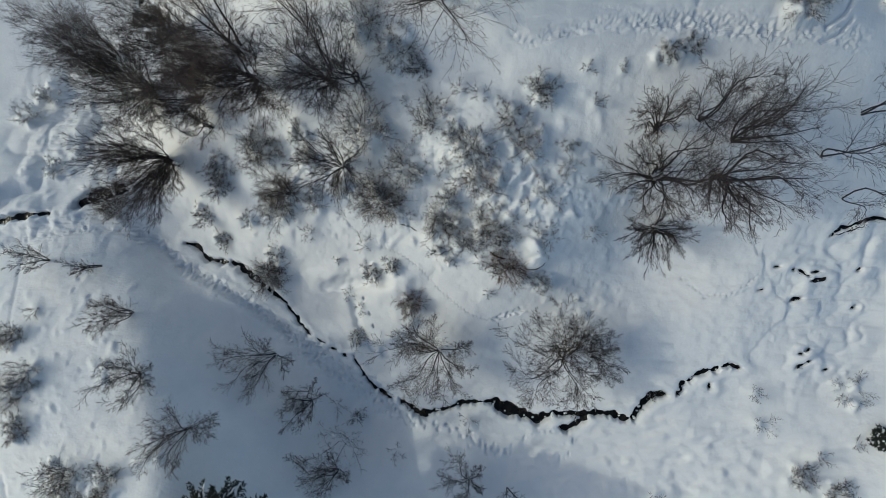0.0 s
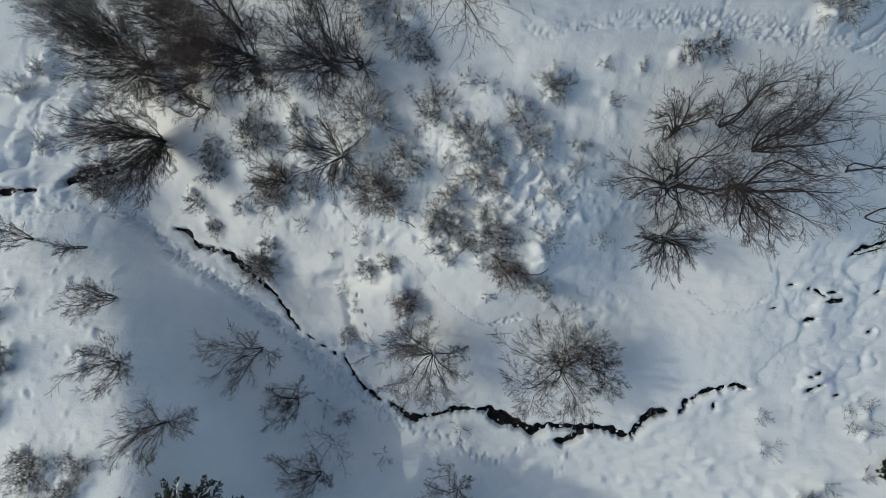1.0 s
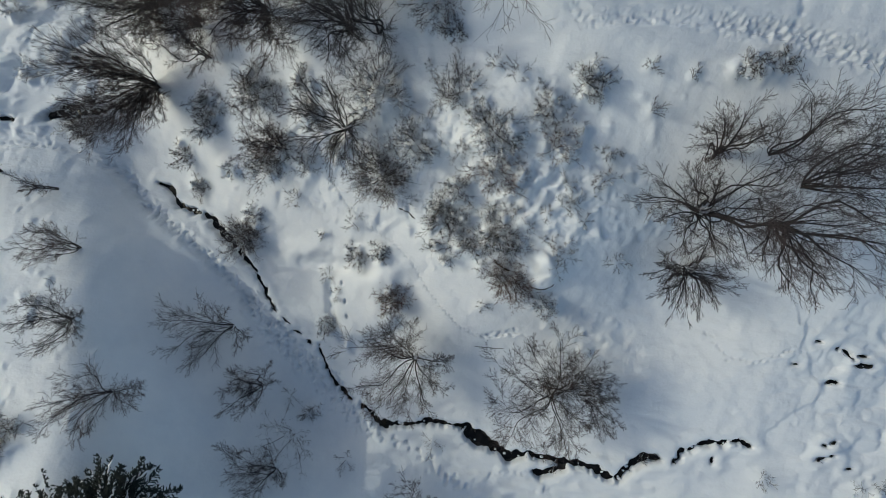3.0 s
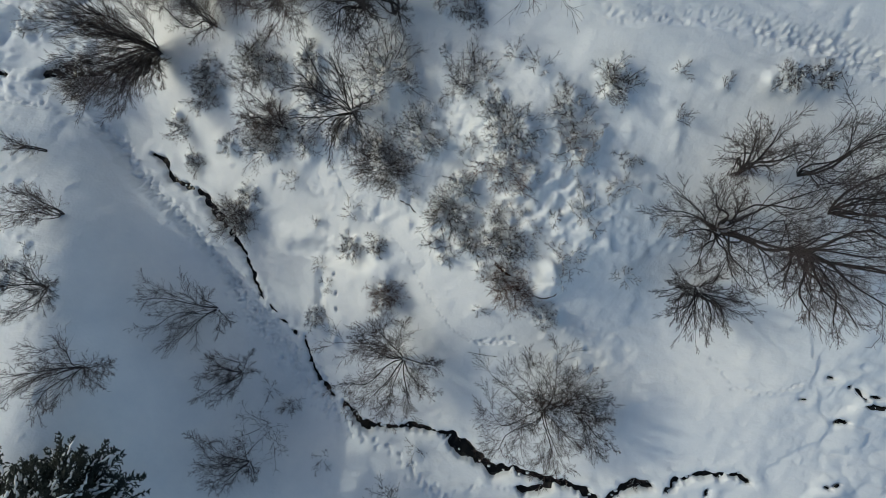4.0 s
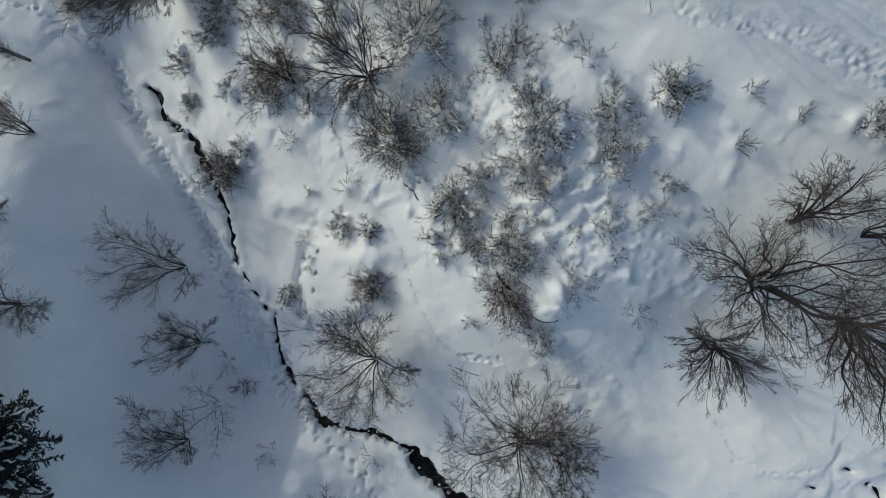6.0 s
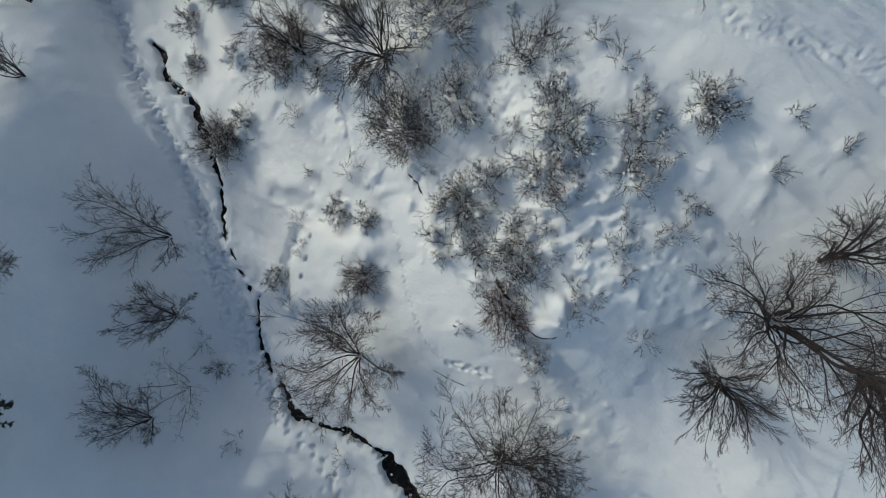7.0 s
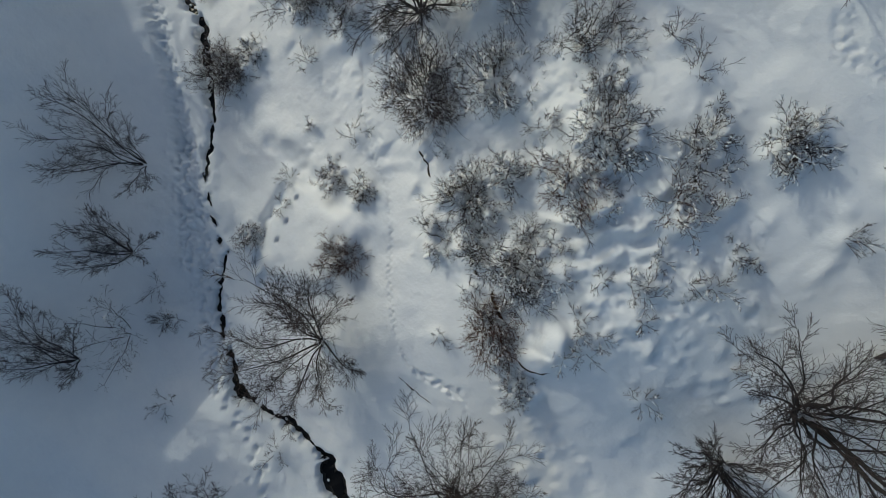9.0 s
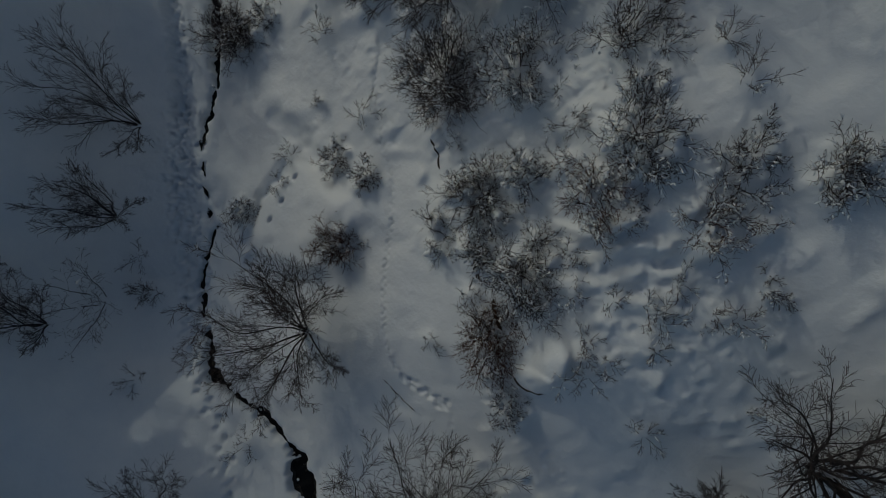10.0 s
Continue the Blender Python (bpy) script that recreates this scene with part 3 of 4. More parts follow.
def woody(name, label, category, x, y, stems, seed, plan, tall, thick, open_out, lean=(0, 0), bark=None, twigs=None, snow=0.0, snow_thick=0.04, group="", foot=0.12, sink=0.1, single=True, fine_snow=0.5, clumps=0.0, tips=(), mates=1):
    """A bare tree or shrub: an Empty at its foot with its stems, limbs, twigs and lying snow."""
    rng = random.Random(seed)
    SEGMENTS[:] = (6, 3, 2, 1) if single else (5, 3, 1, 1)
    out = [[] for _ in plan]
    for tip in tips:
        for mate in range(1 + mates):
            k, w = (1.0, 0.12) if mate == 0 else (rng.uniform(0.6, 0.95), 0.35)
            goal = [v * k + rng.gauss(0, w) for v in tip]
            a, r = math.atan2(tip[1], tip[0]) + rng.gauss(0, 0.5), foot * rng.uniform(0.3, 1.0)
            arch(out, rng, (math.cos(a) * r, math.sin(a) * r, -sink), goal, thick * rng.uniform(0.8, 1.2) * (1.0 if mate == 0 else 0.65), plan)
    stems = stems or len(out[0])
    for s in range(0 if tips else stems):
        a = 6.28 * (s + rng.random() * 0.7) / stems + seed
        o = open_out * (rng.uniform(0.25, 1.2) if stems > 1 else 0.3 * rng.random())
        d = (math.cos(a) * o + lean[0], math.sin(a) * o + lean[1], 1.0)
        k = 1 / math.sqrt(d[0] ** 2 + d[1] ** 2 + 1)
        r = foot * rng.random() if stems > 1 else 0.0
        grow(out, rng, (math.cos(a) * r, math.sin(a) * r, -sink), (d[0] * k, d[1] * k, d[2] * k),
             tall * rng.uniform(0.75, 1.1) if stems > 1 else tall, thick * rng.uniform(0.75, 1.15), 0, plan)
    thing = new(name)
    thing.location = (x, y, height(x, y))
    tagged(thing, label, category, group)
    limb_of = []
    for s, one in enumerate(out[0]):
        limb_of.append(mesh_object("stem" if stems > 1 else "trunk", *tubes([one], 6 if single else 4), bark or BARK, thing))
    if single:
        each = max(1, len(out[1]) // stems)
        for i, one in enumerate(out[1]):
            mesh_object("limb", *tubes([one], 5), bark or BARK, limb_of[min(i // each, stems - 1)])
        rest = out[2:]
    else:
        rest = out[1:]
    crown = mesh_object("crown", *merged([tubes(g, 3) for g in rest if g]), twigs or TWIG, thing, "fine bare twigs")
    tagged(crown, kind="stuff")
    if snow:
        layers = [s for s in (snow_on(out[1], rng, snow, snow_thick * 1.3), snow_on(out[2], rng, snow * fine_snow, snow_thick)) if s]
        if layers:
            tagged(mesh_object("lying_snow", *merged(layers), SNOW, thing, "snow caught on the branches"), kind="stuff")
    if clumps:
        tagged(mesh_object("snow_clumps", *cushions(rng, clumps, round(6 * clumps * clumps * snow / 0.45) + 2, 0.05, 0.13), SNOW, thing, "soft clumps of snow among the twigs"), kind="stuff")
    return thing


# plans by level: children, reach, angle, wiggle, rise, first
TALL = [(14, 0.40, 0.6, 0.05, 0.05, 0.2), (8, 0.5, 0.5, 0.08, 0.05, 0.15), (5, 0.55, 0.55, 0.10, 0.05, 0.15), (0, 0, 0, 0.18, 0.04, 0)]
CLUMP = [(10, 0.46, 0.45, 0.045, 0.02, 0.12), (6, 0.52, 0.48, 0.07, 0.02, 0.12), (4, 0.58, 0.5, 0.09, 0.02, 0.12), (0, 0, 0, 0.1, 0.02, 0)]
WILLOW = [(8, 0.42, 0.42, 0.07, 0.03, 0.2), (7, 0.55, 0.48, 0.12, 0.04, 0.1), (4, 0.6, 0.52, 0.14, 0.04, 0.1), (0, 0, 0, 0.16, 0.03, 0)]
THICK = [(6, 0.46, 0.42, 0.07, 0.03, 0.2), (10, 0.55, 0.5, 0.12, 0.04, 0.1), (6, 0.62, 0.55, 0.14, 0.04, 0.1), (0, 0, 0, 0.16, 0.03, 0)]
BROOM = [(8, 0.42, 0.27, 0.05, 0.01, 0.15), (6, 0.5, 0.33, 0.08, 0.02, 0.12), (4, 0.55, 0.4, 0.1, 0.02, 0.1), (0, 0, 0, 0.12, 0.02, 0)]
GROVE = [(7, 0.40, 0.52, 0.11, 0.06, 0.24), (8, 0.55, 0.55, 0.16, 0.06, 0.12), (4, 0.55, 0.55, 0.17, 0.05, 0.1), (0, 0, 0, 0.18, 0.04, 0)]
ROUND = [(9, 0.44, 0.55, 0.12, 0.02, 0.22), (9, 0.52, 0.6, 0.18, 0.03, 0.12), (7, 0.58, 0.62, 0.2, 0.04, 0.1), (0, 0, 0, 0.22, 0.05, 0)]
SMALL = [(9, 0.38, 0.42, 0.1, 0.05, 0.2), (7, 0.55, 0.5, 0.15, 0.05, 0.12), (4, 0.55, 0.6, 0.18, 0.04, 0.1), (0, 0, 0, 0.2, 0.04, 0)]
BUSH = [(8, 0.52, 0.62, 0.2, -0.04, 0.1), (6, 0.56, 0.70, 0.26, -0.03, 0.05), (0, 0, 0, 0.28, -0.02, 0)]
SPRAWL = [(6, 0.6, 0.8, 0.14, 0.0, 0.15), (4, 0.6, 0.75, 0.18, 0.0, 0.15), (3, 0.5, 0.7, 0.2, 0.0, 0.1), (0, 0, 0, 0.2, 0.0, 0)]
SPRIG = [(6, 0.55, 0.5, 0.14, 0.0, 0.15), (5, 0.6, 0.55, 0.18, 0.0, 0.15), (0, 0, 0, 0.2, 0.0, 0)]


def tall_tree(x, y, tall, seed, stems=1, lean=(0, 0), label="tall bare deciduous tree with dark bark, standing in snow", plan=None, open_out=0.25, snow=0.0, thick=None):
    return woody("bare_tree", label, "tree", x, y, stems, seed, plan or (TALL if stems < 4 else CLUMP), tall, thick or tall * (0.0075 if stems < 4 else 0.0056), open_out, lean, group="bare trees", snow=snow, foot=0.35)


def spread_tree(x, y, seed, thick, tips, label, plan=WILLOW, mates=1, foot=0.3):
    """A bare tree whose main stems reach out to the given tips, in metres from its foot."""
    return woody("bare_tree", label, "tree", x, y, 0, seed, plan, 0, thick, 0, group="bare trees", foot=foot, tips=tips, mates=mates)


def small_tree(x, y, tall, seed, lean=(0, 0), stems=1, snow=0.15, label="small bare tree with fine dark twigs on shaded snow", open_out=0.3):
    return woody("young_tree", label, "tree", x, y, stems, seed, SMALL, tall, tall * 0.012, open_out, lean, group="young bare trees", snow=snow, snow_thick=0.02)


def young_tree(x, y, seed, tips, label="small bare tree with fine dark twigs on shaded snow", snow=0.12, mates=1):
    return woody("young_tree", label, "tree", x, y, 0, seed, SMALL, 0, 0.034, 0, group="young bare trees", snow=snow, snow_thick=0.02, foot=0.07, tips=tips, mates=mates)


def bush(x, y, r, seed, snow=0.3, stems=None, twigs=None, label="", low=1.0, density=1.0):
    """A many-stemmed shrub about r metres in radius."""
    rng = random.Random(seed + 5000)
    for _ in range(round(9 * r * (snow >= 0.2) * (0.6 + snow))):
        a, d, k = rng.uniform(0, 6.28), 0.8 * r * math.sqrt(rng.random()), rng.uniform(0.10, 0.26)
        dent(x + d * math.cos(a), y + d * math.sin(a), k, -k * rng.uniform(0.6, 1.5), rng.uniform(1.0, 2.0), rng.uniform(0, 3.1))
    for _ in range(round(4 * r * (snow >= 0.35))):
        a, d, k = rng.uniform(0, 6.28), 0.7 * r * math.sqrt(rng.random()), rng.uniform(0.18, 0.32) * r
        dent(x + d * math.cos(a), y + d * math.sin(a), k, -k * rng.uniform(0.7, 1.1), rng.uniform(1.0, 1.6), rng.uniform(0, 3.1))
    n = stems or max(10, round((26 if snow < 0.25 else 23 if snow < 0.35 else 20) * r * density))
    return woody("shrub", label or ("leafless shrub with snow caught in its twigs" if snow > 0.25 else "leafless brown shrub standing in snow"), "shrub", x, y, n, seed, BUSH,
                 r * 0.88, 0.015, 0.70 / low, bark=TWIG_GREY, twigs=twigs or TWIG_GREY, snow=min(0.8, snow * 1.35), snow_thick=0.020, group="shrubs", foot=r * 0.62, single=False, fine_snow=0.33, clumps=r if snow >= 0.2 else 0.0)


def sprig(x, y, r, seed, snow=0.3, lean=(0, 0), stems=5):
    dent(x, y, 0.5 * r, -0.3 * r, 1.2, seed)
    return woody("sapling", "small tuft of bare twigs poking out of the snow", "sapling", x, y, stems, seed, SPRIG, r * 1.2, 0.011, 0.9, lean, bark=TWIG, twigs=TWIG, snow=snow, snow_thick=0.018, group="saplings", foot=r * 0.2, single=False)


def spruce(x, y, tall, wide, seed, layers=26, snow=0.7, label="dark green spruce with snow lying on its boughs"):
    """A conifer: trunk, dense boughs in whorls that carry side shoots, and pads of snow on the boughs."""
    rng = random.Random(seed)
    thing = new("spruce")
    thing.location = (x, y, height(x, y))
    tagged(thing, label, "tree", "spruces")
    trunk = [[(0, 0, tall * i / 6 - 0.15) for i in range(7)], [tall * 0.016 * (1 - i / 6.4) for i in range(7)]]
    mesh_object("trunk", *tubes([trunk], 8), BARK, thing)
    laden = []
    for k in range(layers):
        f = (k + 0.5) / layers
        z, reach = tall * (0.16 + 0.83 * f), wide * (1 - f) ** 0.7 + 0.12
        count = max(7, round(9 + 3.2 * reach))
        for c in range(count):
            a = 6.28 * (c + rng.random() * 0.8) / count + k * 1.3
            long = reach * rng.uniform(0.72, 1.0)
            dx, dy = math.cos(a), math.sin(a)
            bend = rng.gauss(0, 0.3)
            spine = []
            for i in range(5):
                s = i / 4
                drop = rng.gauss(0, 0.03) * long - 0.30 * s * long + 0.16 * long * s * s + (0.35 - 0.9 * (1 - f)) * 0.25 * s * long
                spine.append((long * s * (dx - dy * bend * s), long * s * (dy + dx * bend * s), z + drop))
            shoots = [(spine, [0.03, 0.028, 0.024, 0.02, 0.01])]
            if rng.random() < snow + 0.3:
                for _ in range(4):
                    o, a0 = rng.gauss(0, 0.13), rng.uniform(0.2, 0.8)
                    a1 = min(0.97, a0 + rng.uniform(0.08, 0.24))
                    line = []
                    for g in range(6):
                        s = (a0 + (a1 - a0) * g / 5) * 4
                        h = min(int(s), 3)
                        q = [m + (n - m) * (s - h) for m, n in zip(spine[h], spine[h + 1])]
                        o += rng.gauss(0, 0.045)
                        line.append((q[0] - dy * o, q[1] + dx * o, q[2] + 0.05))
                    laden.append((line, [0.02] + [rng.uniform(0.025, 0.085) for _ in range(4)] + [0.015]))
            side = []
            forks = max(5, round(long * 5.5))
            for i in range(forks):
                s = 0.1 + 0.9 * (i + rng.random()) / forks
                j = min(int(s * 4), 3)
                g = s * 4 - j
                p = [q + (r - q) * g for q, r in zip(spine[j], spine[j + 1])]
                w = (0.10 + 0.34 * long * (1 - s)) * rng.uniform(0.6, 1.2)
                for sign in (-1, 1):
                    ex, ey = dx * 0.75 - sign * dy * 0.7, dy * 0.75 + sign * dx * 0.7
                    tip = (p[0] + ex * w, p[1] + ey * w, p[2] - 0.12 * w)
                    side.append(([tuple(p), tip], [0.02, 0.012]))
                    for k in range(max(4, round(w * 15))):
                        u = (k + rng.random()) / max(4, round(w * 15))
                        q = [m + (n - m) * u for m, n in zip(p, tip)]
                        a2, h = a + sign * 0.75 + rng.choice((-0.6, 0.6)) + rng.gauss(0, 0.35), rng.uniform(0.08, 0.16)
                        side.append(([tuple(q), (q[0] + math.cos(a2) * h, q[1] + math.sin(a2) * h, q[2] + (rng.gauss(0.0, 0.3) - 0.15) * h)], [0.034, 0.018]))
            mesh_object("bough", *merged([tubes(shoots, 4), tubes(side, 3)]), NEEDLE, thing)
    if laden:
        tagged(mesh_object("lying_snow", *tubes(laden, 5), SNOW, thing, "snow pads on the boughs"), kind="stuff")
    return thing


def fallen_log(points, thick, seed, label="dark brown fallen branch half buried in snow"):
    """A crooked dead trunk that lies half sunk along a line on the snow."""
    rng = random.Random(seed)
    line, rads = [], []
    for i, (x, y, a) in enumerate(along(points, 0.12) + [(*points[-1], 0)]):
        line.append((x + rng.gauss(0, 0.02), y + rng.gauss(0, 0.02), height(x, y) + thick * rng.gauss(-0.1, 0.4)))
        rads.append(thick * rng.uniform(0.75, 1.2))
    rads[0], rads[-1] = thick * 0.4, thick * 0.3
    log = mesh_object("fallen_log", *tubes([(line, rads)], 8), LOG)
    return tagged(log, label, "log", "fallen logs")


def stone(x, y, r, seed):
    """A wet boulder that stands out of the brook, with a cap of snow."""
    rng = random.Random(seed)
    ball = bmesh.new()
    bmesh.ops.create_icosphere(ball, subdivisions=2, radius=1.0)
    V = np.array([v.co[:] for v in ball.verts])
    F = np.array([[v.index for v in f.verts] for f in ball.faces])
    ball.free()
    V = V * (1 + 0.3 * swell(V[:, 0] * 1.3 + seed, V[:, 1] * 1.3 + V[:, 2], 1.0, 61))[:, None] * (r * rng.uniform(0.9, 1.5), r, r * 1.1)
    thing = mesh_object("stone", V, F, STONE)
    thing.location = (x, y, height(x, y) + 0.28)
    mesh_object("snow_cap", V * (0.88, 0.88, 0.5) + (0, 0, r * 0.75), F, SNOW, thing, "white cap of snow")
    return tagged(thing, "dark wet stone with a snow cap standing in the brook", "stone", "stones in the brook")


# ---- trees of the western thicket ----
THICKET = "many-stemmed dark bare tree in a dense thicket"
spread_tree(-19.97, 6.81, 11, 0.046, ((-3.4, 0.1, 6), (-2.8, -1.7, 6), (-1.9, -3.0, 5.5), (-0.6, -4.5, 5), (0.9, -4.6, 4.5), (-1.6, 0.7, 6), (-1.9, -0.8, 6.5), (0.0, -3.5, 5), (1.7, -2.6, 3), (1.2, -2.7, 4)), "many-stemmed bare willow spreading over the snow", [(9, 0.42, 0.3, 0.06, 0.02, 0.15), (7, 0.52, 0.38, 0.09, 0.02, 0.12), (6, 0.58, 0.45, 0.12, 0.03, 0.1), (0, 0, 0, 0.14, 0.03, 0)], mates=3)
spread_tree(-22.32, 12.46, 12, 0.046, ((-3.4, 1.0, 7), (-2.2, -1.2, 6.5), (-1.4, -2.8, 6), (-0.1, -3.6, 5), (1.3, -3.6, 4), (-0.6, 0.5, 7), (1.6, -2.0, 3), (-1.9, 0.1, 7), (1.2, 1.5, 6)), THICKET, THICK, mates=3)
spread_tree(-26.3, 15.6, 13, 0.046, ((-3.2, 0.8, 7), (-2.4, -1.2, 6.5), (-1.0, -2.2, 6), (0.2, -2.4, 5), (-1.2, 1.6, 7), (0.6, 0.6, 7)), THICKET, THICK, mates=3)
spread_tree(-15.89, 8.60, 14, 0.045, ((-1.0, 0.4, 4), (-1.2, -0.8, 4), (0.1, -0.1, 4), (0.3, -1.6, 2.5)), "small leaning bare tree among shrubs", SMALL)
spread_tree(-17.25, 10.62, 25, 0.04, ((-2.0, 0.3, 5), (-2.0, -1.2, 4.5), (-0.8, -2.2, 4), (0.6, -2.0, 3.5), (1.4, -0.8, 3.5), (0.0, 0.8, 5)), THICKET, THICK, mates=2)
tall_tree(-13.12, 13.05, 9.5, 15, 3, (-0.05, 0.1), "bare tree with a forked trunk in a thicket")
spread_tree(-12.03, 11.14, 16, 0.046, ((-2.4, -1.0, 7), (-2.4, -2.4, 6), (-0.9, -3.4, 5), (0.6, -3.1, 4), (1.8, -3.0, 3.5), (-0.6, 0.0, 7.5), (-1.7, -1.7, 6.5), (0.2, 0.9, 6)), THICKET, THICK, mates=3)
spread_tree(-16.60, 13.0, 17, 0.046, ((-2.2, -0.6, 7), (-2.0, -2.2, 6), (-0.6, -3.0, 5), (0.8, -2.6, 5), (-0.6, 0.8, 7), (1.0, 0.2, 6)), THICKET, THICK, mates=3)
spread_tree(-19.3, 16.3, 24, 0.046, ((-2.2, -0.6, 7), (-1.8, -2.2, 6), (0.2, -2.6, 5), (1.0, 0.2, 6)), THICKET, THICK, mates=3)
spread_tree(-6.94, 10.52, 18, 0.055, ((-0.2, -0.2, 9), (-1.1, -1.0, 8), (-1.3, -1.9, 7.5), (0.7, 0.6, 8.5), (-1.2, -2.4, 5), (0.1, -3.1, 4), (1.2, -2.8, 3.5), (1.5, -1.8, 3)), "tall bare tree with a dark forked trunk", WILLOW, mates=2)
spread_tree(-5.14, 10.27, 19, 0.05, ((-0.5, -0.4, 6), (0.1, 0.2, 7), (-1.0, -0.9, 6.5), (1.0, -1.6, 3)), "slender bare tree at the edge of the thicket", WILLOW)
tall_tree(-8.24, 13.54, 8.0, 20, 4, (0, 0.0), open_out=0.4)
tall_tree(-0.19, 13.84, 9.0, 21, 9, (0.05, -0.18), "many-stemmed bare tree at the top of the slope", open_out=0.5)
tall_tree(-3.02, 14.71, 9.0, 22, 5, (0, 0), open_out=0.4)
spread_tree(-6.50, 5.47, 23, 0.034, ((-1.9, 0.2, 5), (-1.3, 0.9, 5.5), (-0.7, 1.2, 5), (-2.2, -0.6, 4.5), (-1.7, -1.9, 4.5), (-0.6, -2.4, 4), (0.4, -2.8, 4), (1.2, -2.0, 3.5), (1.6, -1.3, 3), (-0.1, 0.7, 5), (0.8, 0.3, 3)), "bare fan-shaped tree with many thin stems among shrubs", BROOM, mates=1, foot=0.2)
spread_tree(-10.21, 3.75, 28, 0.045, ((-1.1, 0.5, 5), (-1.0, -0.6, 4), (0.0, 0.4, 4)), "small leaning bare tree among shrubs", SMALL)

# ---- trees of the eastern grove ----
LEANING = "tall bare tree with many leaning dark trunks"
spread_tree(12.67, 4.30, 31, 0.065, ((0.5, 1.7, 8), (0.3, -0.5, 8), (1.1, -0.3, 8.5), (-0.2, -0.9, 7)), LEANING, GROVE)
spread_tree(12.55, 4.20, 30, 0.055, ((-4.0, -0.4, 3), (-3.9, 0.8, 3.5), (-2.9, -1.2, 2.5), (-1.9, -2.4, 2.5), (-1.0, -2.9, 3), (0.1, -2.3, 4), (-2.4, 1.0, 4), (-1.0, 1.2, 4)), "low spreading bare tree beside taller trunks", GROVE)
spread_tree(14.19, 7.09, 32, 0.052, ((-0.4, 0.5, 7.5), (-1.6, 1.1, 5.5), (-0.9, 0.4, 7)), "bare tree with a single forked trunk in a grove", GROVE, mates=1, foot=0.08)
spread_tree(12.04, 6.63, 33, 0.06, ((-1.0, 1.0, 4.6), (-1.8, 0.5, 4.2), (-0.1, 0.2, 5), (-2.0, -0.8, 3)), "bare tree with a short leaning trunk in a grove", GROVE)
spread_tree(16.22, 6.07, 34, 0.055, ((-0.6, 0.9, 8), (-0.9, 0.4, 8), (-1.4, 0.8, 8), (-0.2, -0.4, 8.5), (0.0, -0.7, 8), (-1.3, 0.2, 7.5)), LEANING, GROVE, mates=1, foot=0.15)
spread_tree(15.98, 4.39, 35, 0.07, ((0.1, -0.5, 8), (0.3, -1.2, 8.5), (0.2, -1.7, 7.5), (-2.2, -2.4, 4), (-1.7, -3.4, 5), (-0.8, -3.4, 5), (-0.3, -3.3, 5.5), (0.2, -2.5, 6.5), (-2.1, -1.6, 3)), LEANING, GROVE)
spread_tree(13.46, 1.31, 41, 0.04, ((-2.9, -0.7, 2.5), (-2.5, -1.6, 2.5), (-1.4, -2.1, 2.5), (-0.4, -2.1, 3), (0.5, -1.6, 3), (0.9, -0.9, 3.2), (-2.1, 0.1, 2.5), (-0.4, 0.7, 2.5), (0.8, -0.1, 3)), "low fan-shaped bare tree at the edge of the grove", BROOM, mates=2)
spread_tree(21.39, 5.17, 37, 0.05, ((-0.5, 0.0, 8.5), (-0.9, -0.6, 7.5)), LEANING, GROVE, mates=0, foot=0.1)
spread_tree(22.9, 7.4, 38, 0.05, ((-0.4, 0.3, 8.5), (-0.9, -0.7, 8), (0.3, -0.8, 7.5)), LEANING, GROVE, mates=0, foot=0.1)
spread_tree(23.31, 2.96, 39, 0.045, ((-0.6, 0.0, 8), (-1.8, -1.8, 4)), LEANING, GROVE, mates=0, foot=0.1)

# ---- the round trees by the brook ----
for x, y, seed, tips in ((-0.30, -7.29, 51, ((-3.7, 0.6, 4.5), (-2.6, -1.5, 4.5), (-2.5, 1.6, 5), (-1.6, 2.4, 4.5), (-0.6, 2.8, 4), (-1.8, -2.7, 4), (-0.3, -2.3, 4), (1.3, -1.8, 4), (2.0, -0.8, 3.5), (1.9, 0.9, 3), (-1.6, 1.2, 5.3))),
                         (8.32, -7.62, 54, ((-3.9, 0.3, 4.5), (-3.9, 1.9, 4.5), (-2.4, 3.2, 4.5), (-1.0, 3.9, 4), (0.8, 3.3, 4), (1.9, 2.2, 3.5), (1.8, 0.0, 3.5), (1.1, -1.7, 3.5), (-1.0, -2.2, 4), (-2.7, -1.8, 4), (-2.9, 1.9, 5), (-0.3, 2.5, 5), (-1.9, -0.1, 5))),
                         (9.94, -7.3, 53, ((-0.5, 1.6, 3.6), (1.0, 1.2, 3.4), (1.3, -0.4, 3.2), (0.3, -1.2, 3.2)))):
    woody("round_tree", "round-crowned bare tree with greyish bark beside the brook", "tree", x, y, 0, seed, ROUND, 0, 0.042, 0, bark=BARK_PALE, twigs=TWIG_GREY, snow=0.85 if seed == 53 else 0.45, snow_thick=0.014, group="round trees by the brook", foot=0.18, fine_snow=0.5, tips=tips, mates=0)

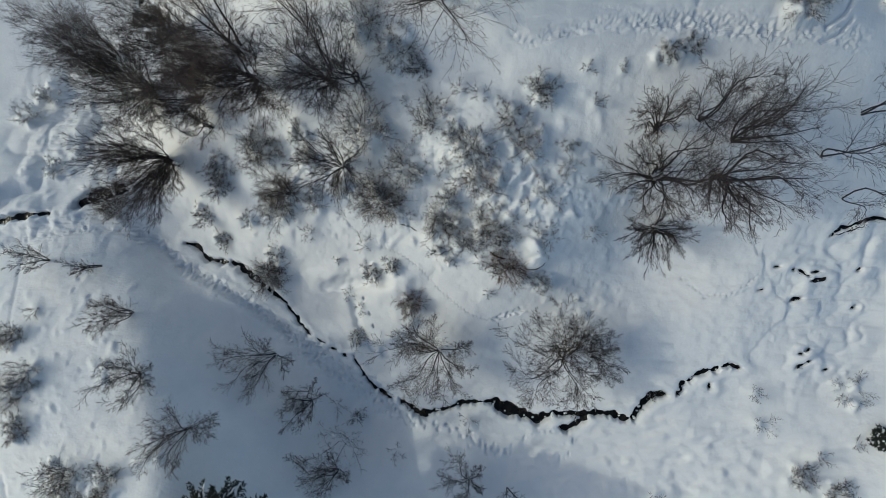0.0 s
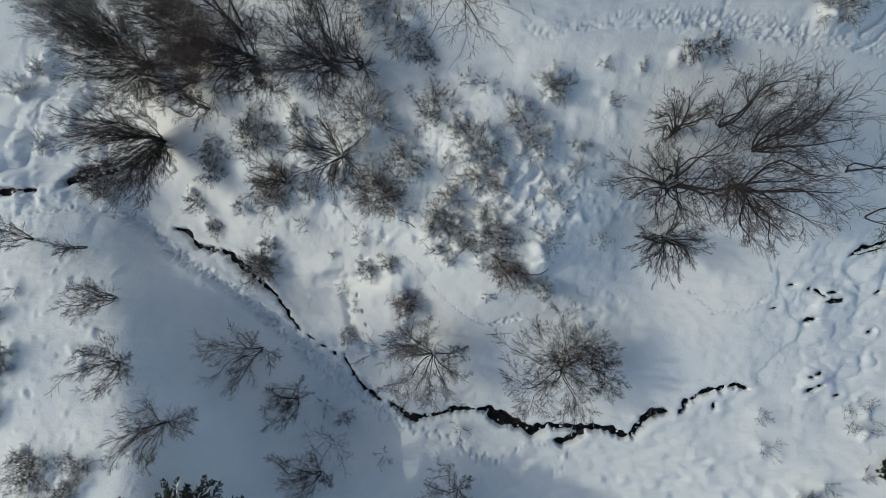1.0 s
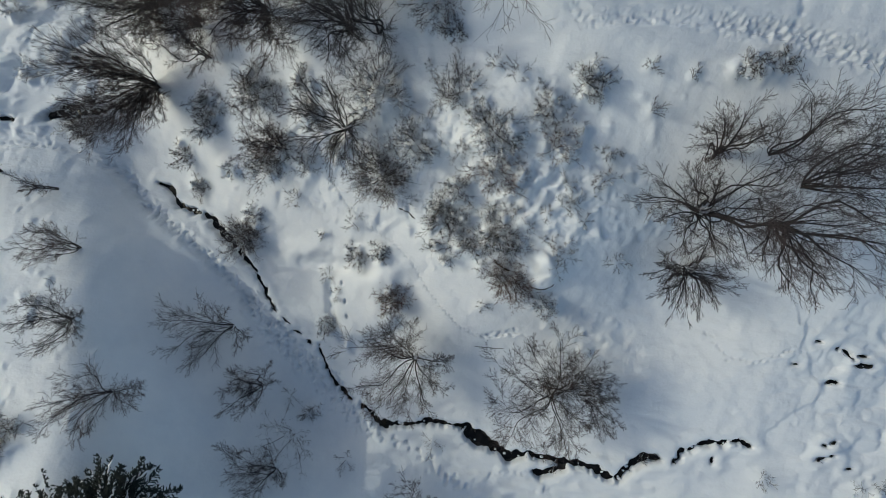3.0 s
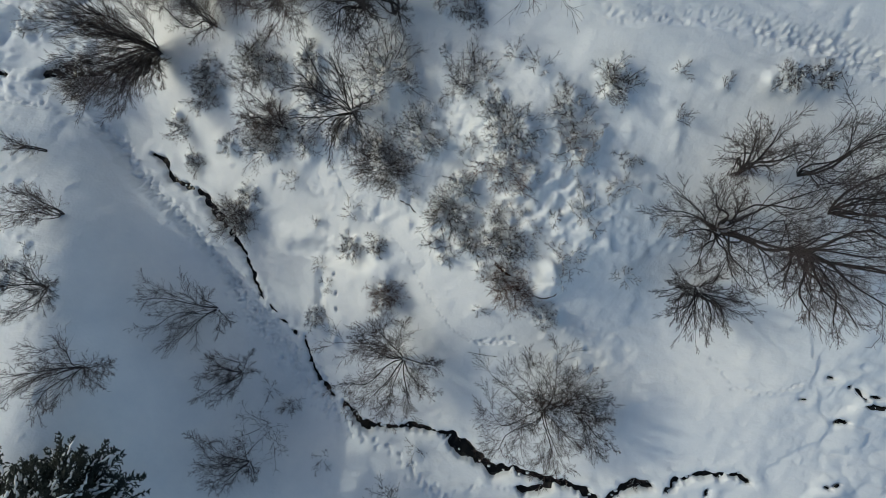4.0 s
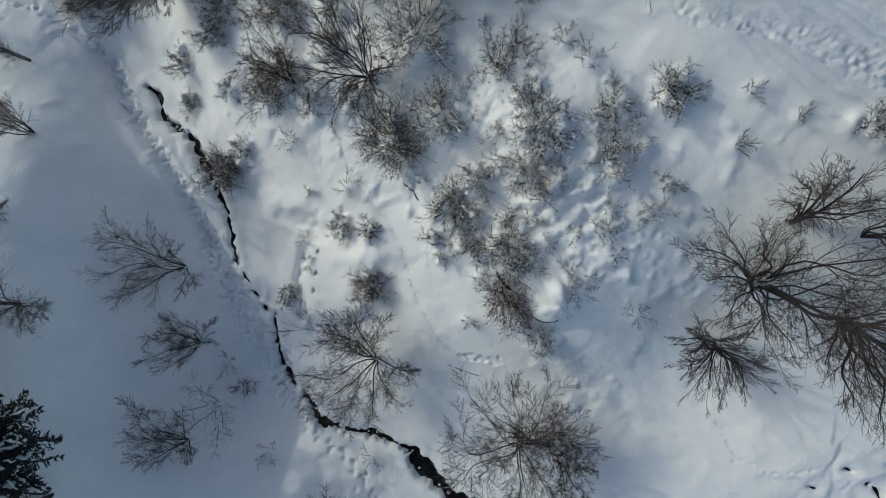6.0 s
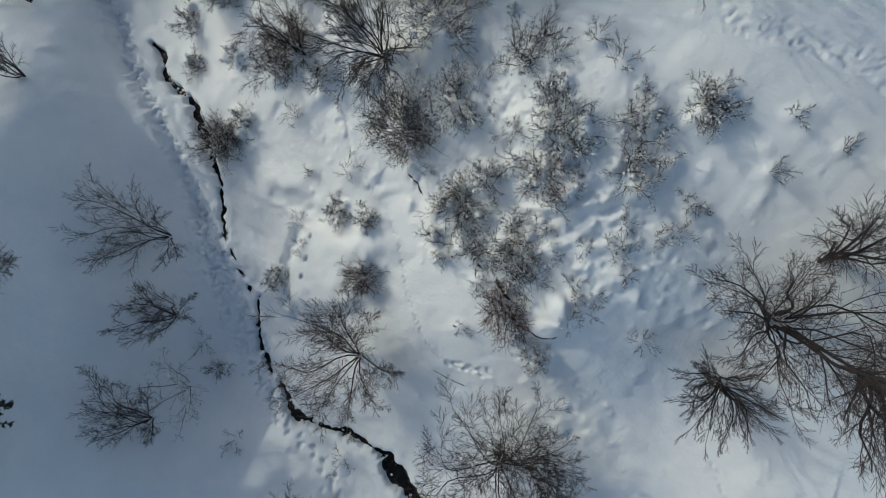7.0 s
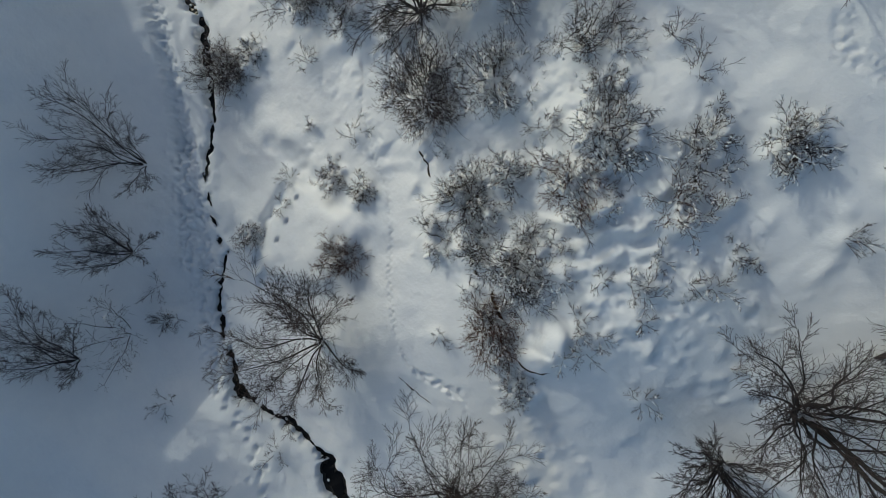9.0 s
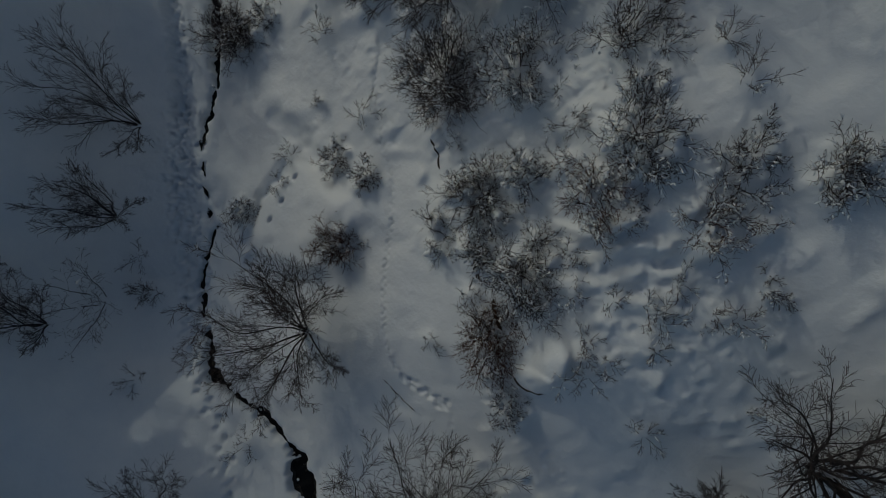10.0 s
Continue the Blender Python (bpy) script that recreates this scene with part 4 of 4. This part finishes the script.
# ---- young trees on the shaded bank ----
young_tree(-28.79, -0.76, 68, ((-0.9, 0.9, 3.5), (-1.1, -0.3, 3), (0.2, 1.0, 3.5)))
young_tree(-24.96, -1.10, 61, ((-1.4, 0.3, 2.5), (-1.0, -0.7, 2)))
young_tree(-21.67, -4.40, 62, ((-0.9, -0.1, 4.5), (-0.8, 0.8, 4), (0.3, 1.0, 4), (-0.8, -0.9, 3.5)))
young_tree(-20.07, -8.21, 63, ((-0.6, 0.0, 4.5), (0.2, 1.4, 4.5), (0.6, -1.1, 4), (1.9, -0.4, 2.5), (1.7, 1.2, 2.5), (1.2, 2.1, 4)))
young_tree(-16.63, -11.59, 64, ((-0.9, 0.1, 5), (0.2, 1.9, 5), (0.6, -1.4, 4.5), (2.7, 1.5, 3), (2.5, 0.5, 3), (-0.6, -0.9, 5)))
young_tree(-12.48, -7.79, 65, ((-2.5, 0.4, 5), (-1.9, -1.4, 4.5), (-0.6, 1.7, 5), (-0.9, -2.0, 4), (1.4, -0.4, 2)))
young_tree(-9.80, -11.16, 66, ((-1.4, 0.1, 4), (-0.9, 1.6, 4), (-0.2, -1.2, 3.5), (1.3, 1.0, 2), (-1.3, -1.0, 4)))
young_tree(-7.52, -15.81, 67, ((-2.0, 2.0, 4), (-1.8, 0.7, 4), (-0.9, -0.1, 4), (0.0, 2.3, 3), (0.7, 0.0, 2)))
woody("young_tree", "sprawling young bare tree with snow along its thin branches", "tree", -7.17, -14.17, 6, 69, SPRAWL, 2.7, 0.025, 1.0, bark=BARK_PALE, twigs=TWIG_PALE, snow=0.9, snow_thick=0.026, group="young bare trees", foot=0.4)
sprig(-6.58, -12.68, 0.8, 371, 0.1, stems=9)
young_tree(1.87, -16.30, 70, ((-2.0, 1.2, 3.5), (-1.3, 2.5, 3), (0.6, 1.5, 2), (-1.3, -0.1, 3), (0.5, 0.0, 2)))
small_tree(4.46, -16.80, 3.5, 71, (0, 0), 2)

# ---- spruces on the crest of the bank ----
spruce(-13.70, -16.85, 10.5, 3.35, 81, 23)
spruce(-15.77, -17.44, 9.0, 2.9, 82, 14)
spruce(-1.66, -21.15, 9.5, 2.3, 83, 5)
spruce(27.43, -11.85, 1.6, 0.7, 84, 9, 0.2, "small young spruce in the snow")
small_tree(-10.84, -18.45, 4.5, 72, (-0.05, 0), 6, 0.1)

# ---- shrubs in the middle of the valley ----
bush(-4.02, 3.32, 1.9, 101, 0.12, twigs=TWIG, label="dense round brown shrub without leaves", density=1.7)
bush(-12.26, 6.72, 1.6, 102, 0.25, density=1.6)
bush(-4.90, 7.41, 2.0, 103, 0.45, density=1.0)
bush(-15.70, 5.77, 1.2, 104, 0.4, density=1.4)
bush(-15.72, 4.42, 1.0, 105, 0.4, density=1.4)
bush(-11.37, 2.96, 1.6, 106, 0.3, density=1.4)
bush(-2.34, 5.07, 1.6, 107, 0.55, density=1.1)
bush(-0.74, 7.53, 1.4, 108, 0.3)
bush(0.51, 6.78, 0.8, 109, 0.5)
bush(1.56, 5.72, 1.4, 110, 0.4, density=1.2)
bush(3.94, 7.25, 1.05, 111, 0.25, density=0.8)
bush(5.44, 8.73, 1.1, 112, 0.45, density=1.3)
bush(4.65, 5.74, 1.15, 113, 0.5, density=0.85, twigs=TWIG_RED)
bush(2.21, 4.13, 1.3, 114, 0.4, density=1.4, twigs=TWIG_RED)
bush(0.01, 1.72, 1.55, 115, 0.4, density=1.6)
bush(3.03, 1.14, 1.6, 116, 0.35, density=1.7)
bush(3.97, -1.02, 1.4, 117, 0.19, twigs=TWIG_RED, label="rust-brown leafless shrub beside a snow mound", density=1.8)
bush(-12.84, -1.91, 1.5, 118, 0.2, twigs=TWIG, density=1.8, label="dense dark shrub leaning over the brook")
bush(-12.26, -0.30, 0.9, 119, 0.4)
bush(-2.25, -3.68, 1.1, 120, 0.2, twigs=TWIG_RED, density=1.6)
bush(-6.40, -6.47, 0.9, 121, 0.4)
bush(-17.80, 2.63, 1.0, 122, 0.3)
bush(-16.51, 0.78, 0.9, 123, 0.3)
bush(-10.82, 4.18, 1.4, 124, 0.2)
bush(-3.48, -1.07, 0.8, 125, 0.3)
bush(-5.04, -1.69, 0.9, 126, 0.3)
bush(-24.88, 3.56, 1.6, 127, 0.1, twigs=TWIG, density=1.4)
bush(11.83, 10.26, 0.9, 128, 0.4)
bush(13.04, 10.53, 0.7, 129, 0.3)
bush(18.43, 12.65, 1.4, 130, 0.5)
bush(23.55, 13.27, 1.0, 131, 0.3)
bush(-2.77, 11.45, 1.4, 132, 0.4)
bush(-4.80, 13.08, 1.6, 133, 0.4)
bush(-1.45, 10.40, 0.8, 134, 0.2)
bush(6.29, -2.15, 0.9, 135, 0.6)
bush(-28.08, -8.50, 1.5, 137, 0.3)
bush(-29.23, -9.66, 1.2, 138, 0.3)
bush(-28.00, -11.63, 1.2, 139, 0.3)
bush(-30.08, -5.95, 1.2, 140, 0.2)
bush(-24.16, -14.65, 1.8, 141, 0.2)
bush(-20.99, -14.23, 1.3, 142, 0.3)
bush(-21.44, -15.62, 1.2, 143, 0.3)
bush(22.78, -14.49, 1.0, 144, 0.3)
bush(24.78, -15.46, 1.1, 145, 0.3)
bush(25.89, -9.02, 1.4, 146, 0.3, stems=7)
bush(14.19, -9.66, 0.6, 147, 0.1)
bush(-34.40, 4.51, 1.0, 148, 0.4)
bush(-31.40, 12.4, 1.2, 149, 0.6, density=0.5)
bush(-32.6, 10.6, 1.3, 150, 0.6, density=0.5)
bush(-29.4, 6.2, 1.0, 160, 0.6, density=0.6)
bush(0.25, -0.05, 1.1, 153, 0.4, density=0.9)
bush(1.55, 0.35, 0.9, 154, 0.45, density=1.3)
bush(2.4, 5.5, 0.8, 155, 0.5)
bush(0.3, 3.0, 0.9, 156, 0.5)
bush(-13.9, 2.3, 0.8, 157, 0.5)
bush(-9.0, 6.0, 0.9, 158, 0.5)
bush(-9.3, 7.6, 1.0, 159, 0.5)
bush(-6.87, 4.20, 0.9, 151, 0.5)
bush(-8.61, 3.18, 0.9, 152, 0.5)

# ---- single saplings and twigs ----
for n, (x, y, r) in enumerate(((7.08, 5.83, 0.5), (8.38, 7.95, 0.7), (7.74, 9.73, 0.5), (9.64, 9.58, 0.5), (2.09, 8.60, 0.9), (3.19, 8.26, 0.4), (9.30, 0.88, 0.7),
                               (-5.42, 0.29, 0.8), (-9.33, 1.11, 0.9), (-7.42, -0.70, 0.5), (-6.30, -12.28, 0.8), (-3.39, -14.69, 0.9), (2.86, -2.88, 0.6), (20.58, -11.47, 0.9))):
    sprig(x, y, r, 300 + n)
for n, (x, y, r) in enumerate(((20.28, -9.34, 0.7), (13.95, -16.77, 0.9), (26.19, -12.43, 0.5), (24.07, -13.20, 0.8), (6.87, 4.41, 0.5), (6.15, 3.25, 0.7), (4.96, 2.64, 0.6), (5.59, 4.11, 0.45), (6.84, 2.59, 0.4), (6.42, 0.67, 0.7), (5.9, 0.9, 0.5),
                               (-22.56, -7.58, 0.6), (-28.82, -4.17, 0.8), (-9.96, -14.91, 0.5), (-7.99, -11.77, 0.8), (1.88, -12.45, 0.9), (-6.81, -3.20, 0.8), (-6.00, -4.25, 0.6))):
    sprig(x, y, r, 330 + n)
# brushwood bowed down under snow between the shrubs
rng = random.Random(77)
for n in range(44):
    x, y = rng.gauss(2.6, 2.6), rng.gauss(3.2, 2.4)
    sprig(round(x, 2), round(y, 2), rng.uniform(0.25, 0.75), 400 + n, rng.uniform(0.3, 0.8), stems=rng.choice((3, 4, 6)))

# ---- dead wood in the brushwood, and a cornice's shaded edge ----
fallen_log([(-2.78, 1.66), (-2.14, 1.51), (-1.66, 1.18)], 0.035, 901)
fallen_log([(2.90, -0.12), (3.44, -0.43), (3.95, -0.60)], 0.075, 902)
fallen_log([(1.22, 0.70), (1.45, 0.35), (1.65, 0.03), (2.15, -0.11)], 0.09, 903)
# no wood here: a dark strip for the shade beneath the cornice's overhang
fallen_log([(5.24, -1.26), (5.73, -1.26), (6.19, -1.03), (6.36, -0.71)], 0.035, 904, "thin dark strip standing in for the shade under a snow cornice")
fallen_log([(3.12, -5.48), (3.68, -5.41), (4.18, -5.37), (4.76, -5.23)], 0.022, 907, "thin dark branch showing through the snow")

# ---- snow-capped stones in the brook ----
rng = random.Random(31)
for n in range(34):
    bed = BEDS[7] if n % 3 else BEDS[rng.choice((1, 2, 9))]
    i = rng.randrange(6, len(bed) - 6)
    x, y, w = bed[i]
    stone(x + rng.uniform(-0.7, 0.7) * w, y + rng.uniform(-0.7, 0.7) * w, rng.uniform(0.05, 0.11), 600 + n)


# ---- the snow sheet itself and the water, after all mounds are in ----
ground = mesh_object("ground", np.stack([XX, YY, ZZ], -1).reshape(-1, 3), grid_faces(*XX.shape), SNOW)
tagged(ground, "deep white snow over a sloping valley, with footprints", "ground", kind="structure")
for bed, z in zip(BEDS, BED_Z):
    dx, dy = np.gradient(bed[:, 0]), np.gradient(bed[:, 1])
    n = np.hypot(dx, dy) + 1e-9
    nx, ny = -dy / n, dx / n
    floor_z = np.array([height(a, b) for a, b in bed[:, :2]])
    floor_z = np.convolve(np.pad(floor_z, 4, "edge"), np.ones(9) / 9, "valid")
    ends = np.clip(np.minimum(np.arange(len(bed)), np.arange(len(bed))[::-1]) / 4.0, 0.05, 1)
    cut = np.clip((0.10 + bed[:, 2]) / 0.24, 0, 1)
    cut = cut * cut * (3 - 2 * cut)
    rows = []
    for o, up in ((-1, 0.42), (-0.8, 0.30), (-0.45, 0.22), (0, 0.19), (0.45, 0.22), (0.8, 0.30), (1, 0.42)):
        r = (bed[:, 2] + 0.06 + 0.16 * cut) * o * ends
        wob = 0.05 * swell(bed[:, 0] + o, bed[:, 1], 0.25, 41)
        rows.append(np.stack([bed[:, 0] + nx * r, bed[:, 1] + ny * r, floor_z + (up + wob) * cut], -1))
    P = np.stack(rows)
    stream = mesh_object("stream", P.reshape(-1, 3), grid_faces(*P.shape[:2])[:, ::-1], EARTH)
    tagged(stream, "narrow dark brook between snow banks", "stream", kind="structure")
    W = np.stack([np.stack([bed[:, 0] + nx * o * bed[:, 2] * 0.75, bed[:, 1] + ny * o * bed[:, 2] * 0.75, floor_z + 0.25 * cut], -1) for o in (-1, 0, 1)])
    mesh_object("water", W.reshape(-1, 3), grid_faces(3, len(bed))[:, ::-1], WATER, stream, "black still water")
